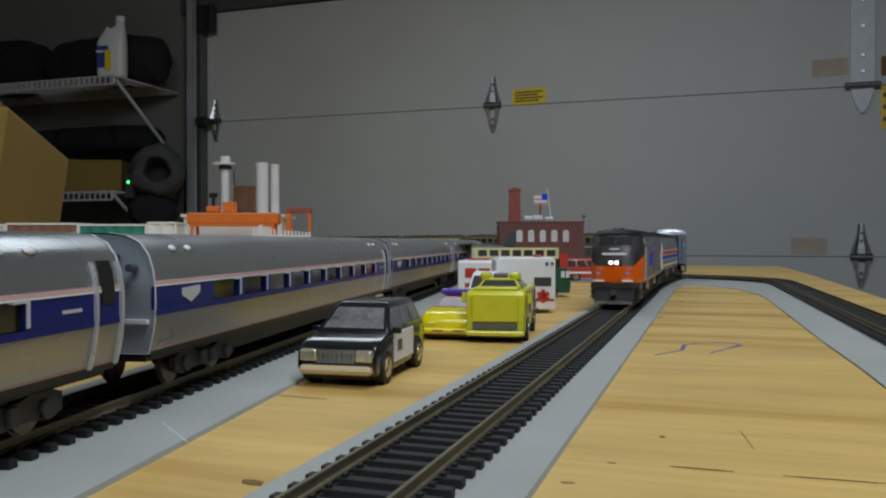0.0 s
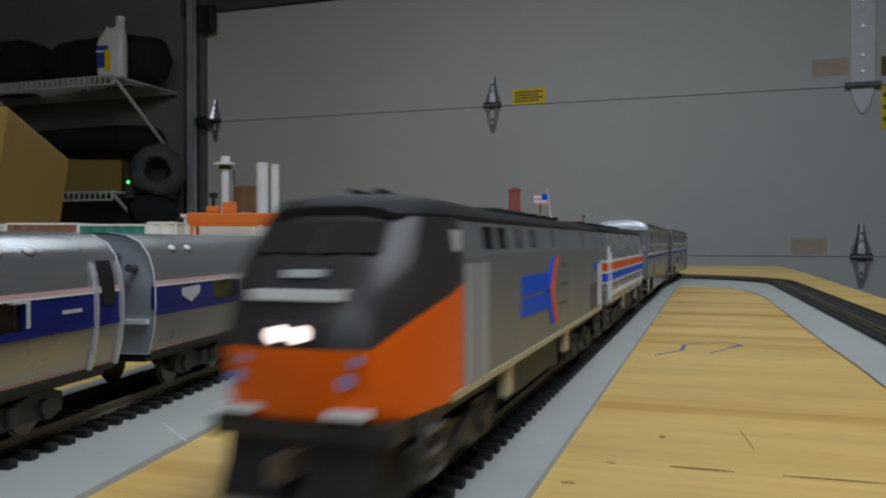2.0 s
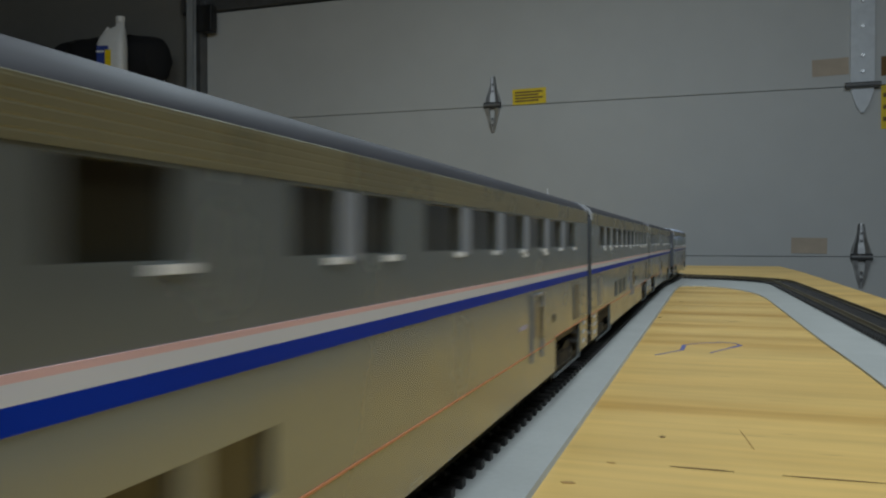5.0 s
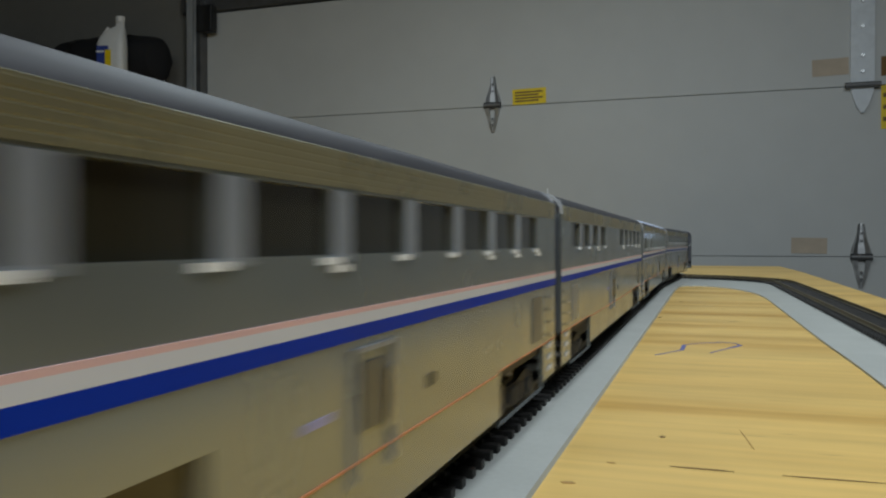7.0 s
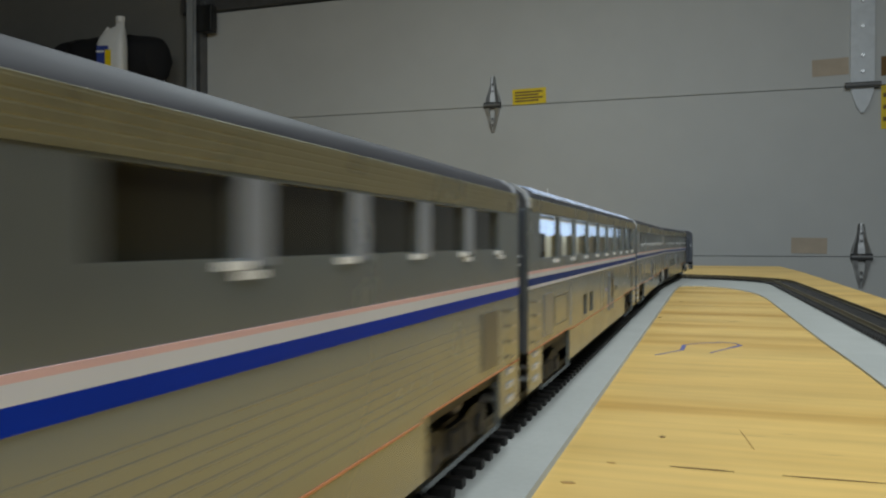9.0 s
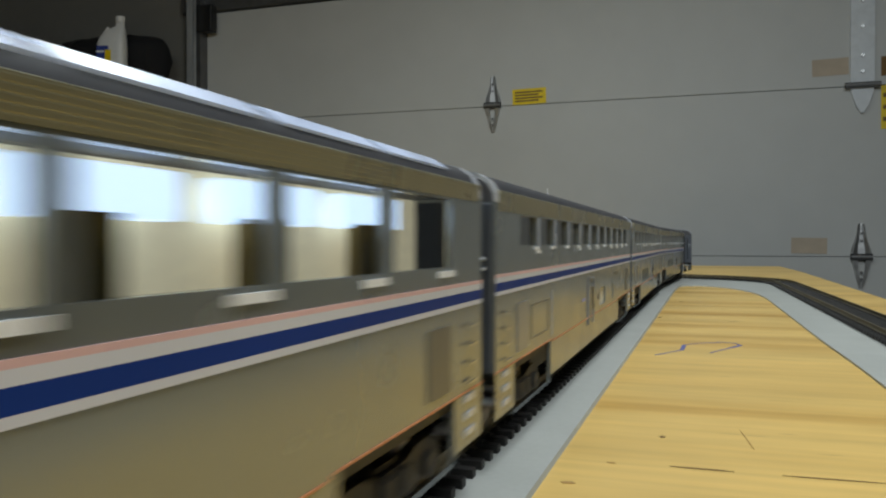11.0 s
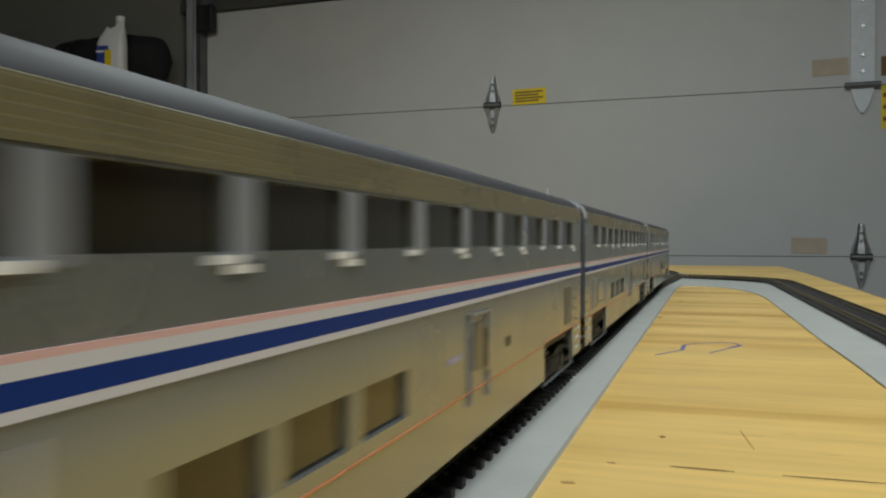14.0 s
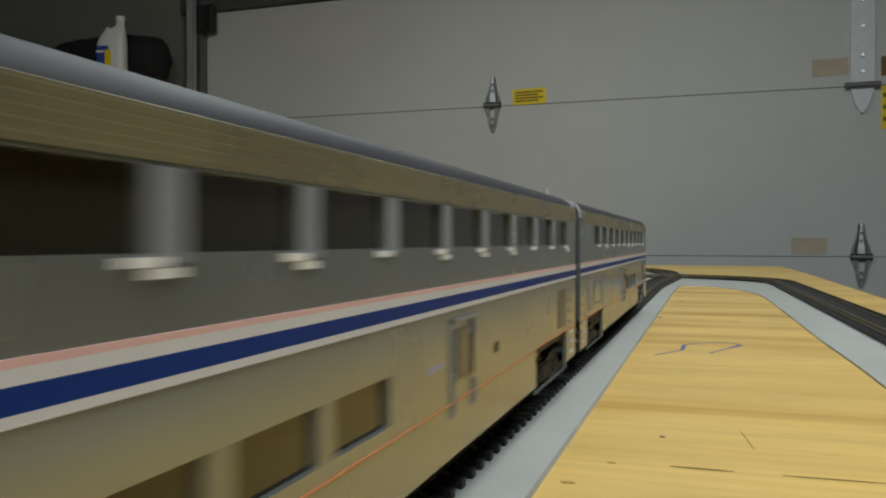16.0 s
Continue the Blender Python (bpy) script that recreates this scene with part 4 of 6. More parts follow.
def loco(label, scheme):
    """A sloping-nosed passenger diesel."""
    heritage = scheme == "orange"
    c = thing("diesel_locomotive", label, "model locomotive", "passenger locomotives")
    HW, L1 = 0.0175, LOCO - (0.0010 if heritage else 0.0125)
    Y1 = 0.0475
    body_m = M["locogrey"] if heritage else M["hoodsilver"]
    crease, eave = 0.0392, 0.0462
    lean = lambda z: 0.0 if z <= crease else (z - crease) * 0.16
    # hood: straight side, leaning in above the crease
    bm = bmesh.new()
    grilles = [(0.062, 0.071, 0.0404, 0.0450), (0.0735, 0.0815, 0.0404, 0.0450), (0.088, 0.0965, 0.0404, 0.0450), (0.104, 0.1125, 0.0404, 0.0450), (0.132, 0.137, 0.0404, 0.0450), (0.187, 0.1915, 0.0404, 0.0450)]
    for s in (-1, 1):
        side_wall(bm, s * HW, 0.0008, Y1, L1 - 0.004, 0.0150, crease, [])
        side_wall(bm, s * HW, 0.0008, Y1, L1 - 0.004, crease, eave, grilles if s > 0 else [], lean)
    # tapered tail
    ring = lambda y, k: [(-HW * k, y, 0.0150), (HW * k, y, 0.0150), (HW * k, y, crease), ((HW - lean(eave)) * k, y, eave), (-(HW - lean(eave)) * k, y, eave), (-HW * k, y, crease)]
    loft(bm, [ring(L1 - 0.004, 1.0), ring(L1, 0.95)], cap=False)
    bm.faces.new([bm.verts.new(p) for p in ring(L1, 0.95)])
    part("hood", bm, body_m, c, "grey hood with flat sides", smooth=False)
    for a, b, za, zb in grilles:
        g = bmesh.new()
        box(g, HW - 0.0024, HW - 0.0018, a, b, za, zb)
        for i in range(5):
            zz = za + (i + 0.5) * (zb - za) / 5
            box(g, HW - 0.0022, HW - 0.0012, a, b, zz - 0.0003, zz + 0.0003)
        part("grille", g, M["locoroof"] if a < 0.085 else M["hoodsilver"], c)
    # nose: one outline a level; the front slopes back above the lamps
    levels = [(0.0150, 0.0215, 0.0120, 0.041, 0.0172), (0.0180, 0.0200, 0.0122, 0.041, 0.0175), (0.0262, 0.0185, 0.0122, 0.041, 0.0175), (0.0340, 0.0205, 0.0120, 0.041, 0.0175), (0.0395, 0.0255, 0.0117, 0.0412, 0.0174), (0.0462, 0.0325, 0.0108, 0.0415, 0.0164)]
    rise = {0: 0, 1: 0, 2: 1.0, 3: 0.35, 4: 0.0, 5: 0}

    def outline(i):
        z, yf, wf, ys, w = levels[i]
        r = rise[i]
        mid = (yf * 0.72 + ys * 0.28, wf * 0.42 + w * 0.58)
        half = [(wf * 0.5, yf - 0.0008, z), (wf, yf + 0.0006, z), (mid[1], mid[0], z + r * 0.0032), (w, ys, z + r * 0.0070), (HW if i < 5 else HW - lean(eave), Y1, z + r * 0.0086)]
        return [(-x, y, zz) for x, y, zz in half[::-1]] + half
    bm = bmesh.new()
    loft(bm, [outline(i) for i in (0, 1, 2)], cap=False, closed=False)
    part("nose", bm, M["orange"] if heritage else body_m, c, "bright orange lower nose" if heritage else "grey lower nose", smooth=True)
    bm = bmesh.new()
    loft(bm, [outline(i) for i in (2, 3, 4, 5)], cap=False, closed=False)
    part("cab", bm, M["locoblack"], c, "black cab front", smooth=True)
    for s in (-1, 1):        # windscreens set on the sloping front
        bm = bmesh.new()
        q = []
        for f, g in ((0.05, 0.12), (0.92, 0.12), (0.92, 0.86), (0.05, 0.86)):
            z = 0.0395 + (0.0462 - 0.0395) * g
            y = 0.0255 + (0.0325 - 0.0255) * g - 0.0016
            w = 0.0117 + (0.0108 - 0.0117) * g
            q.append((s * w * f, y + 0.0014 * f, z))
        loft(bm, [[(x, y - 0.0002, z) for x, y, z in q], [(x, y + 0.0006, z) for x, y, z in q]])
        part("windscreen", bm, M["locoglass"], c, "dark windscreen")
        boxpart("side_window", (min(s * (HW - 0.0009), s * (HW - 0.0002)), max(s * (HW - 0.0009), s * (HW - 0.0002)), 0.0425, 0.0465, 0.0398, 0.0440), M["panel"] if s > 0 else M["winglass"], c)
        boxpart("cab_door", (min(s * HW, s * (HW + 0.0003)), max(s * HW, s * (HW + 0.0003)), 0.0482, 0.0542, 0.0165, 0.0380), M["cabdoor"], c, "pale cab door")
        boxpart("cab_door", (min(s * HW, s * (HW + 0.0003)), max(s * HW, s * (HW + 0.0003)), 0.0567, 0.0632, 0.0165, 0.0380), M["cabdoor"], c, "pale cab door")
        boxpart("sill_line", (min(s * HW, s * (HW + 0.0004)), max(s * HW, s * (HW + 0.0004)), 0.041, L1 - 0.004, *((0.0150, 0.0163) if heritage else (0.0180, 0.0201))), M["tan"] if heritage else M["white"], c, "pale sill line")
        boxpart("rear_door", (min(s * HW, s * (HW + 0.0003)), max(s * HW, s * (HW + 0.0003)), L1 - 0.0155, L1 - 0.0095, 0.0175, 0.0335), M["panel"], c, "pale panel by the tail")
        boxpart("rear_door", (min(s * HW, s * (HW + 0.0003)), max(s * HW, s * (HW + 0.0003)), L1 - 0.0075, L1 - 0.0045, 0.0165, 0.0350), M["panel"], c, "pale panel by the tail")
        e = bmesh.new()
        for i in range(4):
            y = L1 - 0.035 + i * 0.0045
            box(e, min(s * HW, s * (HW + 0.00025)), max(s * HW, s * (HW + 0.00025)), y, y + 0.0032, 0.0175, 0.0265)
        part("louvre_panel", e, M["darkzinc"] if heritage else body_m, c)
        X0, X1 = (HW, HW + 0.0002) if s > 0 else (-HW - 0.0002, -HW)
        if heritage:
            # arrow emblem as plain shapes
            for z0, z1 in ((0.0292, 0.0338), (0.0243, 0.0285)):
                boxpart("emblem_bar", (X0, X1, 0.0935, 0.1265, z0, z1), M["p3blue"], c, "blue emblem bar")
            for pts, m, nm in (([(0.1265, 0.0285), (0.1225, 0.0285), (0.1305, 0.0378), (0.1345, 0.0378)], M["p3blue"], "emblem_head"), ([(0.1265, 0.0292), (0.1225, 0.0292), (0.1295, 0.0195), (0.1335, 0.0195)], M["p3blue"], "emblem_head"),
                               ([(0.1275, 0.0288), (0.1325, 0.0288), (0.1400, 0.0378), (0.1360, 0.0378)], M["p3red"], "emblem_tip"), ([(0.1275, 0.0288), (0.1325, 0.0288), (0.1390, 0.0195), (0.1350, 0.0195)], M["p3red"], "emblem_tip")):
                b2 = bmesh.new()
                loft(b2, [[(X0, y, z) for y, z in pts], [(X1 + s * 0.0001, y, z) for y, z in pts]])
                part(nm, b2, m, c)
            boxpart("lettering_bar", (X0, X1, 0.1425, 0.156, 0.0290, 0.0300), M["darkzinc"], c)
            boxpart("lettering_bar", (X0, X1, 0.1425, 0.154, 0.0347, 0.0353), M["darkzinc"], c)
            boxpart("lettering_bar", (X0, X1, 0.1425, 0.154, 0.0237, 0.0243), M["darkzinc"], c)
            boxpart("emblem_bar", (X0, X1, L1 - 0.0235, L1 - 0.0185, 0.0312, 0.0345), M["p3blue"], c, "small blue patch")
        else:
            z = 0.0340
            for h, m, nm in ((0.0010, M["white"], "stripe"), (0.0036, M["p3red"], "stripe"), (0.0009, M["white"], "stripe"), (0.0036, M["p3blue"], "stripe"), (0.0009, M["white"], "stripe")):
                b2 = bmesh.new()
                xx = s * (HW + 0.00045)
                loft(b2, [[(s * (HW - 0.003), 0.034, zz), (s * HW * 0.999, 0.041, zz), (s * HW, Y1, zz), (s * HW, L1 - 0.004, zz), (s * HW * 0.95, L1, zz), (s * (HW * 0.95 + 0.0004), L1 + 0.0003, zz), (xx, L1 - 0.004, zz), (xx, Y1, zz), (xx, 0.041, zz), (s * (HW - 0.0025), 0.034, zz)] for zz in (z - h, z)])
                part(nm, b2, m, c)
                z -= h
            for y, zt in ((L1 - 0.0052, 0.0400), (L1 - 0.0125, 0.0372)):
                boxpart("door_post", (min(s * HW, s * (HW + 0.0008)), max(s * HW, s * (HW + 0.0008)), y, y + 0.0016, 0.0165, zt), M["panel"], c, "pale door post over the stripes")
    if not heritage:
        z = 0.0340
        for h, m in ((0.0010, M["white"]), (0.0036, M["p3red"]), (0.0009, M["white"]), (0.0036, M["p3blue"]), (0.0009, M["white"])):
            boxpart("stripe", (-HW * 0.94, HW * 0.94, L1, L1 + 0.0003, z - h, z), m, c)
            z -= h
    # roof
    bm = bmesh.new()
    prof = lambda k, top: [(-(HW - lean(eave)) * k, eave - 0.0004), ((HW - lean(eave)) * k, eave - 0.0004), ((HW - lean(eave)) * k, eave + 0.0004), (0.0135 * k, eave + (top - eave) * 0.75), (0.007 * k, top), (-0.007 * k, top), (-0.0135 * k, eave + (top - eave) * 0.75), (-(HW - lean(eave)) * k, eave + 0.0004)]
    loft(bm, [[(x, y, z) for x, z in prof(k, t)] for y, k, t in ((0.0318, 0.66, 0.0478), (0.0345, 0.80, 0.0494), (0.041, 0.985, 0.0503), (0.05, 1.01, 0.0503), (0.078, 1.01, 0.0494), (L1 - 0.004, 1.01, 0.0492), (L1, 0.96, 0.0488))])
    part("roof", bm, M["locoroof"], c, "black roof", smooth=True)
    for y in (0.158, 0.176, 0.194):
        bm = bmesh.new()
        cyl(bm, (0, y, 0.0498), 0.0075, 0.0016, "z", 24)
        cyl(bm, (0, y, 0.0506), 0.003, 0.0008, "z", 12)
        part("roof_fan", bm, M["locoroof"], c)
    boxpart("exhaust_hump", (-0.008, 0.008, 0.105, 0.142, 0.0488, 0.0506), M["locoroof"], c, bevel=0.0008)
    bm = bmesh.new()
    for x in (-0.0025, 0.0025):
        cyl(bm, (x, 0.047, 0.0509), 0.0007, 0.005, "y", 10, 0.0005)
    box(bm, -0.0035, 0.0035, 0.047, 0.050, 0.0498, 0.0509)
    part("horn", bm, M["black"], c)
    # lamps, plates and pilot
    for x in (-0.0018, 0.0018):
        bm = bmesh.new()
        cyl(bm, (x, 0.0172, 0.0284), 0.00125, 0.0016, "y", 16)
        part("headlight", bm, M["lamp"], c, "glowing headlight")
    bm = bmesh.new()
    box(bm, -0.0050, 0.0050, 0.0170, 0.0193, 0.0266, 0.0303, 0.0006)
    part("lamp_housing", bm, M["locoblack"], c)
    if heritage:
        boxpart("lettering_bar", (-0.0078, 0.0078, 0.0190, 0.0216, 0.0332, 0.0348), M["white"], c, "pale unreadable lettering")
        boxpart("number_board", (-0.0030, 0.0030, 0.0212, 0.0236, 0.0366, 0.0377), M["panel"], c, "pale number board")
    for x in (-0.0100, 0.0085):
        bm = bmesh.new()
        cyl(bm, (x, 0.0191, 0.0215), 0.0012, 0.0016, "y", 12)
        cyl(bm, (x + 0.0015, 0.0192, 0.0245), 0.0009, 0.0016, "y", 12)
        part("ditch_light", bm, M["ditch"], c, "bluish ditch light")
        boxpart("step_plate", (x - 0.0035, x + 0.0035, 0.0185, 0.0201, 0.0160, 0.0172), M["white"], c, "white step edge")
    bm = bmesh.new()
    rings = [[(-w, y, z), (w, y, z), (w + 0.002, y + 0.012, z), (-w - 0.002, y + 0.012, z)] for z, w, y in ((0.0016, 0.0120, 0.0165), (0.004, 0.0122, 0.0175), (0.009, 0.0125, 0.020), (0.0152, 0.0128, 0.0215))]
    loft(bm, rings)
    part("pilot", bm, M["locoroof"], c, "black snow plough pilot")
    boxpart("plough_edge", (-0.0115, 0.0115, 0.0158, 0.0174, 0.0016, 0.0034), M["zinc"], c, "grey plough edge")
    for y, s in ((0.0165, -1), (L1, 1)):
        boxpart("coupler", (-0.0016, 0.0016, min(y - s * 0.01, y + s * 0.003), max(y - s * 0.01, y + s * 0.003), 0.0075, 0.0110), M["wheel"], c)
    # frame, tank and bogies
    boxpart("frame", (-0.0150, 0.0150, 0.02, L1 - 0.006, 0.0120, 0.0151), M["underframe"], c)
    bm = bmesh.new()
    loft(bm, [[(-0.0150, y, 0.0125), (0.0150, y, 0.0125), (0.0150, y, 0.0060), (0.0120, y, 0.0040), (-0.0120, y, 0.0040), (-0.0150, y, 0.0060)] for y in (0.088, 0.152)])
    part("fuel_tank", bm, M["underframe"], c, "dark fuel tank")
    for s in (-1, 1):
        for y in (0.083, 0.157):
            bm = bmesh.new()
            loft(bm, [[(s * 0.0172, y - 0.003, z), (s * 0.0172, y + 0.003, z), (s * 0.0155, y + 0.003, z), (s * 0.0155, y - 0.003, z)] for z in (0.0085, 0.0150)])
            part("side_skirt", bm, M["tan"] if heritage else body_m, c)
    for y in (0.052, L1 - 0.052 + 0.003):
        bm = bmesh.new()
        for s in (-1, 1):
            loft(bm, [[(s * 0.0140 - 0.0012, y + dy, za), (s * 0.0140 + 0.0012, y + dy, za), (s * 0.0140 + 0.0012, y + dy, zb), (s * 0.0140 - 0.0012, y + dy, zb)] for dy, za, zb in ((-0.024, 0.0045, 0.0095), (-0.018, 0.0030, 0.0112), (-0.008, 0.0030, 0.0112), (-0.003, 0.0048, 0.0100), (0.003, 0.0048, 0.0100), (0.008, 0.0030, 0.0112), (0.018, 0.0030, 0.0112), (0.024, 0.0045, 0.0095))])
            for dy in (-0.016, 0.016):
                cyl(bm, (s * 0.0156, y + dy, 0.0062), 0.0026, 0.0014, "x", 12)
                for d2 in (-0.0045, 0.0045):
                    cyl(bm, (s * 0.0154, y + dy + d2, 0.0085), 0.0012, 0.0035, "z", 8)
            rod(bm, (s * 0.0158, y - 0.006, 0.006), (s * 0.0158, y + 0.007, 0.0105), 0.0007)
        box(bm, -0.0145, 0.0145, y - 0.003, y + 0.003, 0.0070, 0.0100)
        tk = part("bogie", bm, M["underframe"], c, "black bogie frame")
        for dy in (-0.016, 0.016):
            for s in (-1, 1):
                w = new("wheel", WHEEL)
                w.parent, w.matrix_basis = tk, pose(s * 0.0087, y + dy, 0.0058)
    for s in (-1, 1):       # steps at both ends
        for y in (0.034, L1 - 0.008):
            bm = bmesh.new()
            for z in (0.0050, 0.0085, 0.0120):
                box(bm, s * 0.0160 - 0.0012, s * 0.0160 + 0.0012, y - 0.003, y + 0.003, z - 0.0004, z + 0.0004)
            for yy in (-0.003, 0.003):
                box(bm, s * 0.0160 - 0.0004, s * 0.0160 + 0.0004, y + yy - 0.0003, y + yy + 0.0003, 0.0046, 0.0150)
            part("step", bm, M["darkzinc"], c)
    return c


def parked_coach(label):
    """A single-storey tube-sided coach on the siding: curved sides, window band."""
    L, R = 0.2880, 0.0184
    c = thing("tube_coach", label, "model coach", "parked tube-sided coaches")
    prof = [(0.0163, 0.0119), (0.0167, 0.0132), (0.0178, 0.0180), (0.0183, 0.0222), (0.0184, 0.0262), (0.0183, 0.0300), (0.0177, 0.0345), (0.0164, 0.0385), (0.0140, 0.0417), (0.0100, 0.0436), (0.0050, 0.0443), (0.0, 0.0444)]
    full = prof + [(-x, z) for x, z in prof[-2::-1]]

    def hw(z):
        for (xa, za), (xb, zb) in zip(prof, prof[1:]):
            if za <= z <= zb:
                return xa + (xb - xa) * (z - za) / (zb - za)
        return R
    wins = row_of(0.0362, 9, 0.0245, 0.0200)
    bz0, bz1 = 0.0238, 0.0300
    bm = bmesh.new()
    # lower sides and upper shell, and the pillars of the band between them
    low = [p for p in prof if p[1] < bz0] + [(hw(bz0), bz0)]
    top = [(hw(bz1), bz1)] + [p for p in prof if p[1] > bz1]
    for s in (-1, 1):
        loft(bm, [[(s * x, y, z) for x, z in low] for y in (0.0, L)], cap=False, closed=False)
    tt = top + [(-x, z) for x, z in top[-2::-1]]
    loft(bm, [[(x, y, z) for x, z in tt] for y in (0.0, L)], cap=False, closed=False)
    part("shell", bm, M["silver2"], c, "satin silver tube body", smooth=True)
    edges = [0.0] + [v for w in wins for v in w] + [L]
    for s in (-1, 1):
        for a, b in zip(edges[::2], edges[1::2]):
            bm = bmesh.new()
            loft(bm, [[(s * hw(bz0), y, bz0), (s * 0.0184, y, 0.0262), (s * hw(bz1), y, bz1), (s * (hw(bz1) - 0.001), y, bz1), (s * 0.0172, y, 0.0262), (s * (hw(bz0) - 0.001), y, bz0)] for y in (a, b)])
            part("band_panel", bm, M["navy"], c, "navy panel of the window band")
    for a, b in wins:
        for s in (-1, 1):
            boxpart("pane", (s * 0.0170 - 0.0002, s * 0.0170 + 0.0002, a, b, bz0, bz1), M["pane"], c)
        bm = bmesh.new()
        box(bm, 0.0174, 0.0187, b + 0.0001, b + 0.0010, bz0 + 0.0006, bz1 - 0.0002)
        box(bm, 0.0174, 0.0186, b - 0.0040, b + 0.0010, bz1 - 0.0005, bz1 + 0.0002)
        part("window_trim", bm, M["panel"], c, "pale window edge")
    for s in (-1, 1):
        for z0, z1, m, lab in ((0.0222, 0.0238, M["navy"], "navy stripe"), (0.0300, 0.0304, M["white"], "white stripe"), (0.0304, 0.0315, M["red"], "faded red stripe")):
            b2 = bmesh.new()
            loft(b2, [[(s * (hw(z) + o), y, z) for z, o in ((z0, -0.0003), (z0, 0.0002), (z1, 0.0002), (z1, -0.0003))] for y in (0.0002, L - 0.0002)])
            part("stripe", b2, m, c, lab)
        b2 = bmesh.new()
        loft(b2, [[(s * (hw(z) + o), y, z) for z, o in ((0.0128, -0.0003), (0.0128, 0.00015), (0.0131, 0.00015), (0.0131, -0.0003))] for y in (0.0002, L - 0.0002)])
        part("stripe", b2, M["fineline"], c, "thin orange line")
        # door near both ends: raised pale frame with tall pane
        for y in (L - 0.0122,):
            b2 = bmesh.new()
            for ya, yb in ((y, y + 0.0010), (y + 0.0106, y + 0.0118)):
                loft(b2, [[(s * (hw(z) - 0.0002), ya, z), (s * (hw(z) + 0.0008), ya, z), (s * (hw(z) + 0.0008), yb, z), (s * (hw(z) - 0.0002), yb, z)] for z in (0.0121, 0.0150, 0.0180, 0.0222, 0.0262, 0.0300, 0.0345, 0.0372)])
            dr = part("door", b2, M["rim"], c, "pale framed door")
            b2 = bmesh.new()
            loft(b2, [[(s * (hw(z) - 0.0006), y + 0.0030, z), (s * (hw(z) + 0.0003), y + 0.0030, z), (s * (hw(z) + 0.0003), y + 0.0085, z), (s * (hw(z) - 0.0006), y + 0.0085, z)] for z in (0.0272, 0.0300, 0.0345, 0.0375)])
            part("door_pane", b2, M["black"], dr, smooth=True)
    boxpart("interior", (-0.0165, 0.0165, 0.001, L - 0.001, 0.011, 0.0345), M["black"], c, "dark interior")
    # emblem by the first window
    for s in (-1, 1):
        b2 = bmesh.new()
        loft(b2, [[(s * 0.01842, y, z) for y, z in ((0.0150, 0.0288), (0.0260, 0.0292), (0.0262, 0.0272), (0.0205, 0.0246), (0.0150, 0.0268))], [(s * 0.0187, y, z) for y, z in ((0.0150, 0.0288), (0.0260, 0.0292), (0.0262, 0.0272), (0.0205, 0.0246), (0.0150, 0.0268))]])
        part("emblem", b2, M["panel"], c, "pale plain emblem")
        boxpart("lettering_bar", (min(s * 0.0181, s * 0.01855), max(s * 0.0181, s * 0.01855), L - 0.024, L - 0.017, 0.0262, 0.0270), M["panel"], c)
    for y, s in ((0.0, -1), (L, 1)):
        # the rim's pale paint stands in for glints along the shell's edge
        b2 = bmesh.new()
        loft(b2, [[(x * k, y + s * d, 0.0088 + (z - 0.0088) * k) for x, z in full] for d, k in ((-0.0005, 1.006), (0.0004, 1.006))], cap=False)
        part("end_rim", b2, M["panel"], c, "end rim with painted highlight", smooth=True)
        b2 = bmesh.new()
        loft(b2, [[(x * 0.99, y + s * d, 0.0088 + (z - 0.0088) * 0.99) for x, z in full] for d in (-0.0012, -0.0004)])
        part("end_wall", b2, M["endpale"], c, "pale grey end wall")
        b2 = bmesh.new()
        box(b2, -0.0085, 0.0085, min(y, y + s * 0.0055), max(y, y + s * 0.0055), 0.0150, 0.0390, 0.0006)
        cyl(b2, (0.0125, y + s * 0.0015, 0.0350), 0.0011, 0.003, "y", 10)
        part("gangway", b2, M["endgrey"], c, "grey gangway with a lamp")
        boxpart("cross_bar", (0.0086, 0.0165, min(y - s * 0.0004, y + s * 0.0012), max(y - s * 0.0004, y + s * 0.0012), 0.0200, 0.0212), M["white"], c, "pale cross bar")
        boxpart("coupler", (-0.0016, 0.0016, min(y - s * 0.008, y + s * 0.0065), max(y - s * 0.008, y + s * 0.0065), 0.0070, 0.0100), M["black"], c)
    # white bumps stand in for the highlights along the roof's shoulders
    for y in (0.0145, 0.0239, L - 0.0405, L - 0.0310):
        for s in (-1, 1):
            bm = bmesh.new()
            m = Matrix.Translation((s * 0.0157, y, 0.0402)) @ Matrix.Rotation(s * radians(48), 4, "Y") @ Matrix.Diagonal((0.0011, 0.0017, 0.0006, 1))
            bmesh.ops.create_icosphere(bm, subdivisions=2, radius=1.0, matrix=m)
            part("shoulder_glint", bm, M["white"], c, "white bump painted as a highlight on the roof's shoulder", smooth=True)
    boxpart("underframe", (-0.0105, 0.0105, 0.065, L - 0.065, 0.0045, 0.0112), M["underframe"], c, "black equipment boxes")
    boxpart("floor_pan", (-0.0145, 0.0145, 0.002, L - 0.002, 0.0095, 0.0112), M["underframe"], c)
    truck(c, 0.0390, 0.0290, 0.0135, "black bogie")
    truck(c, L - 0.0390, 0.0290, 0.0135, "black bogie")
    return c


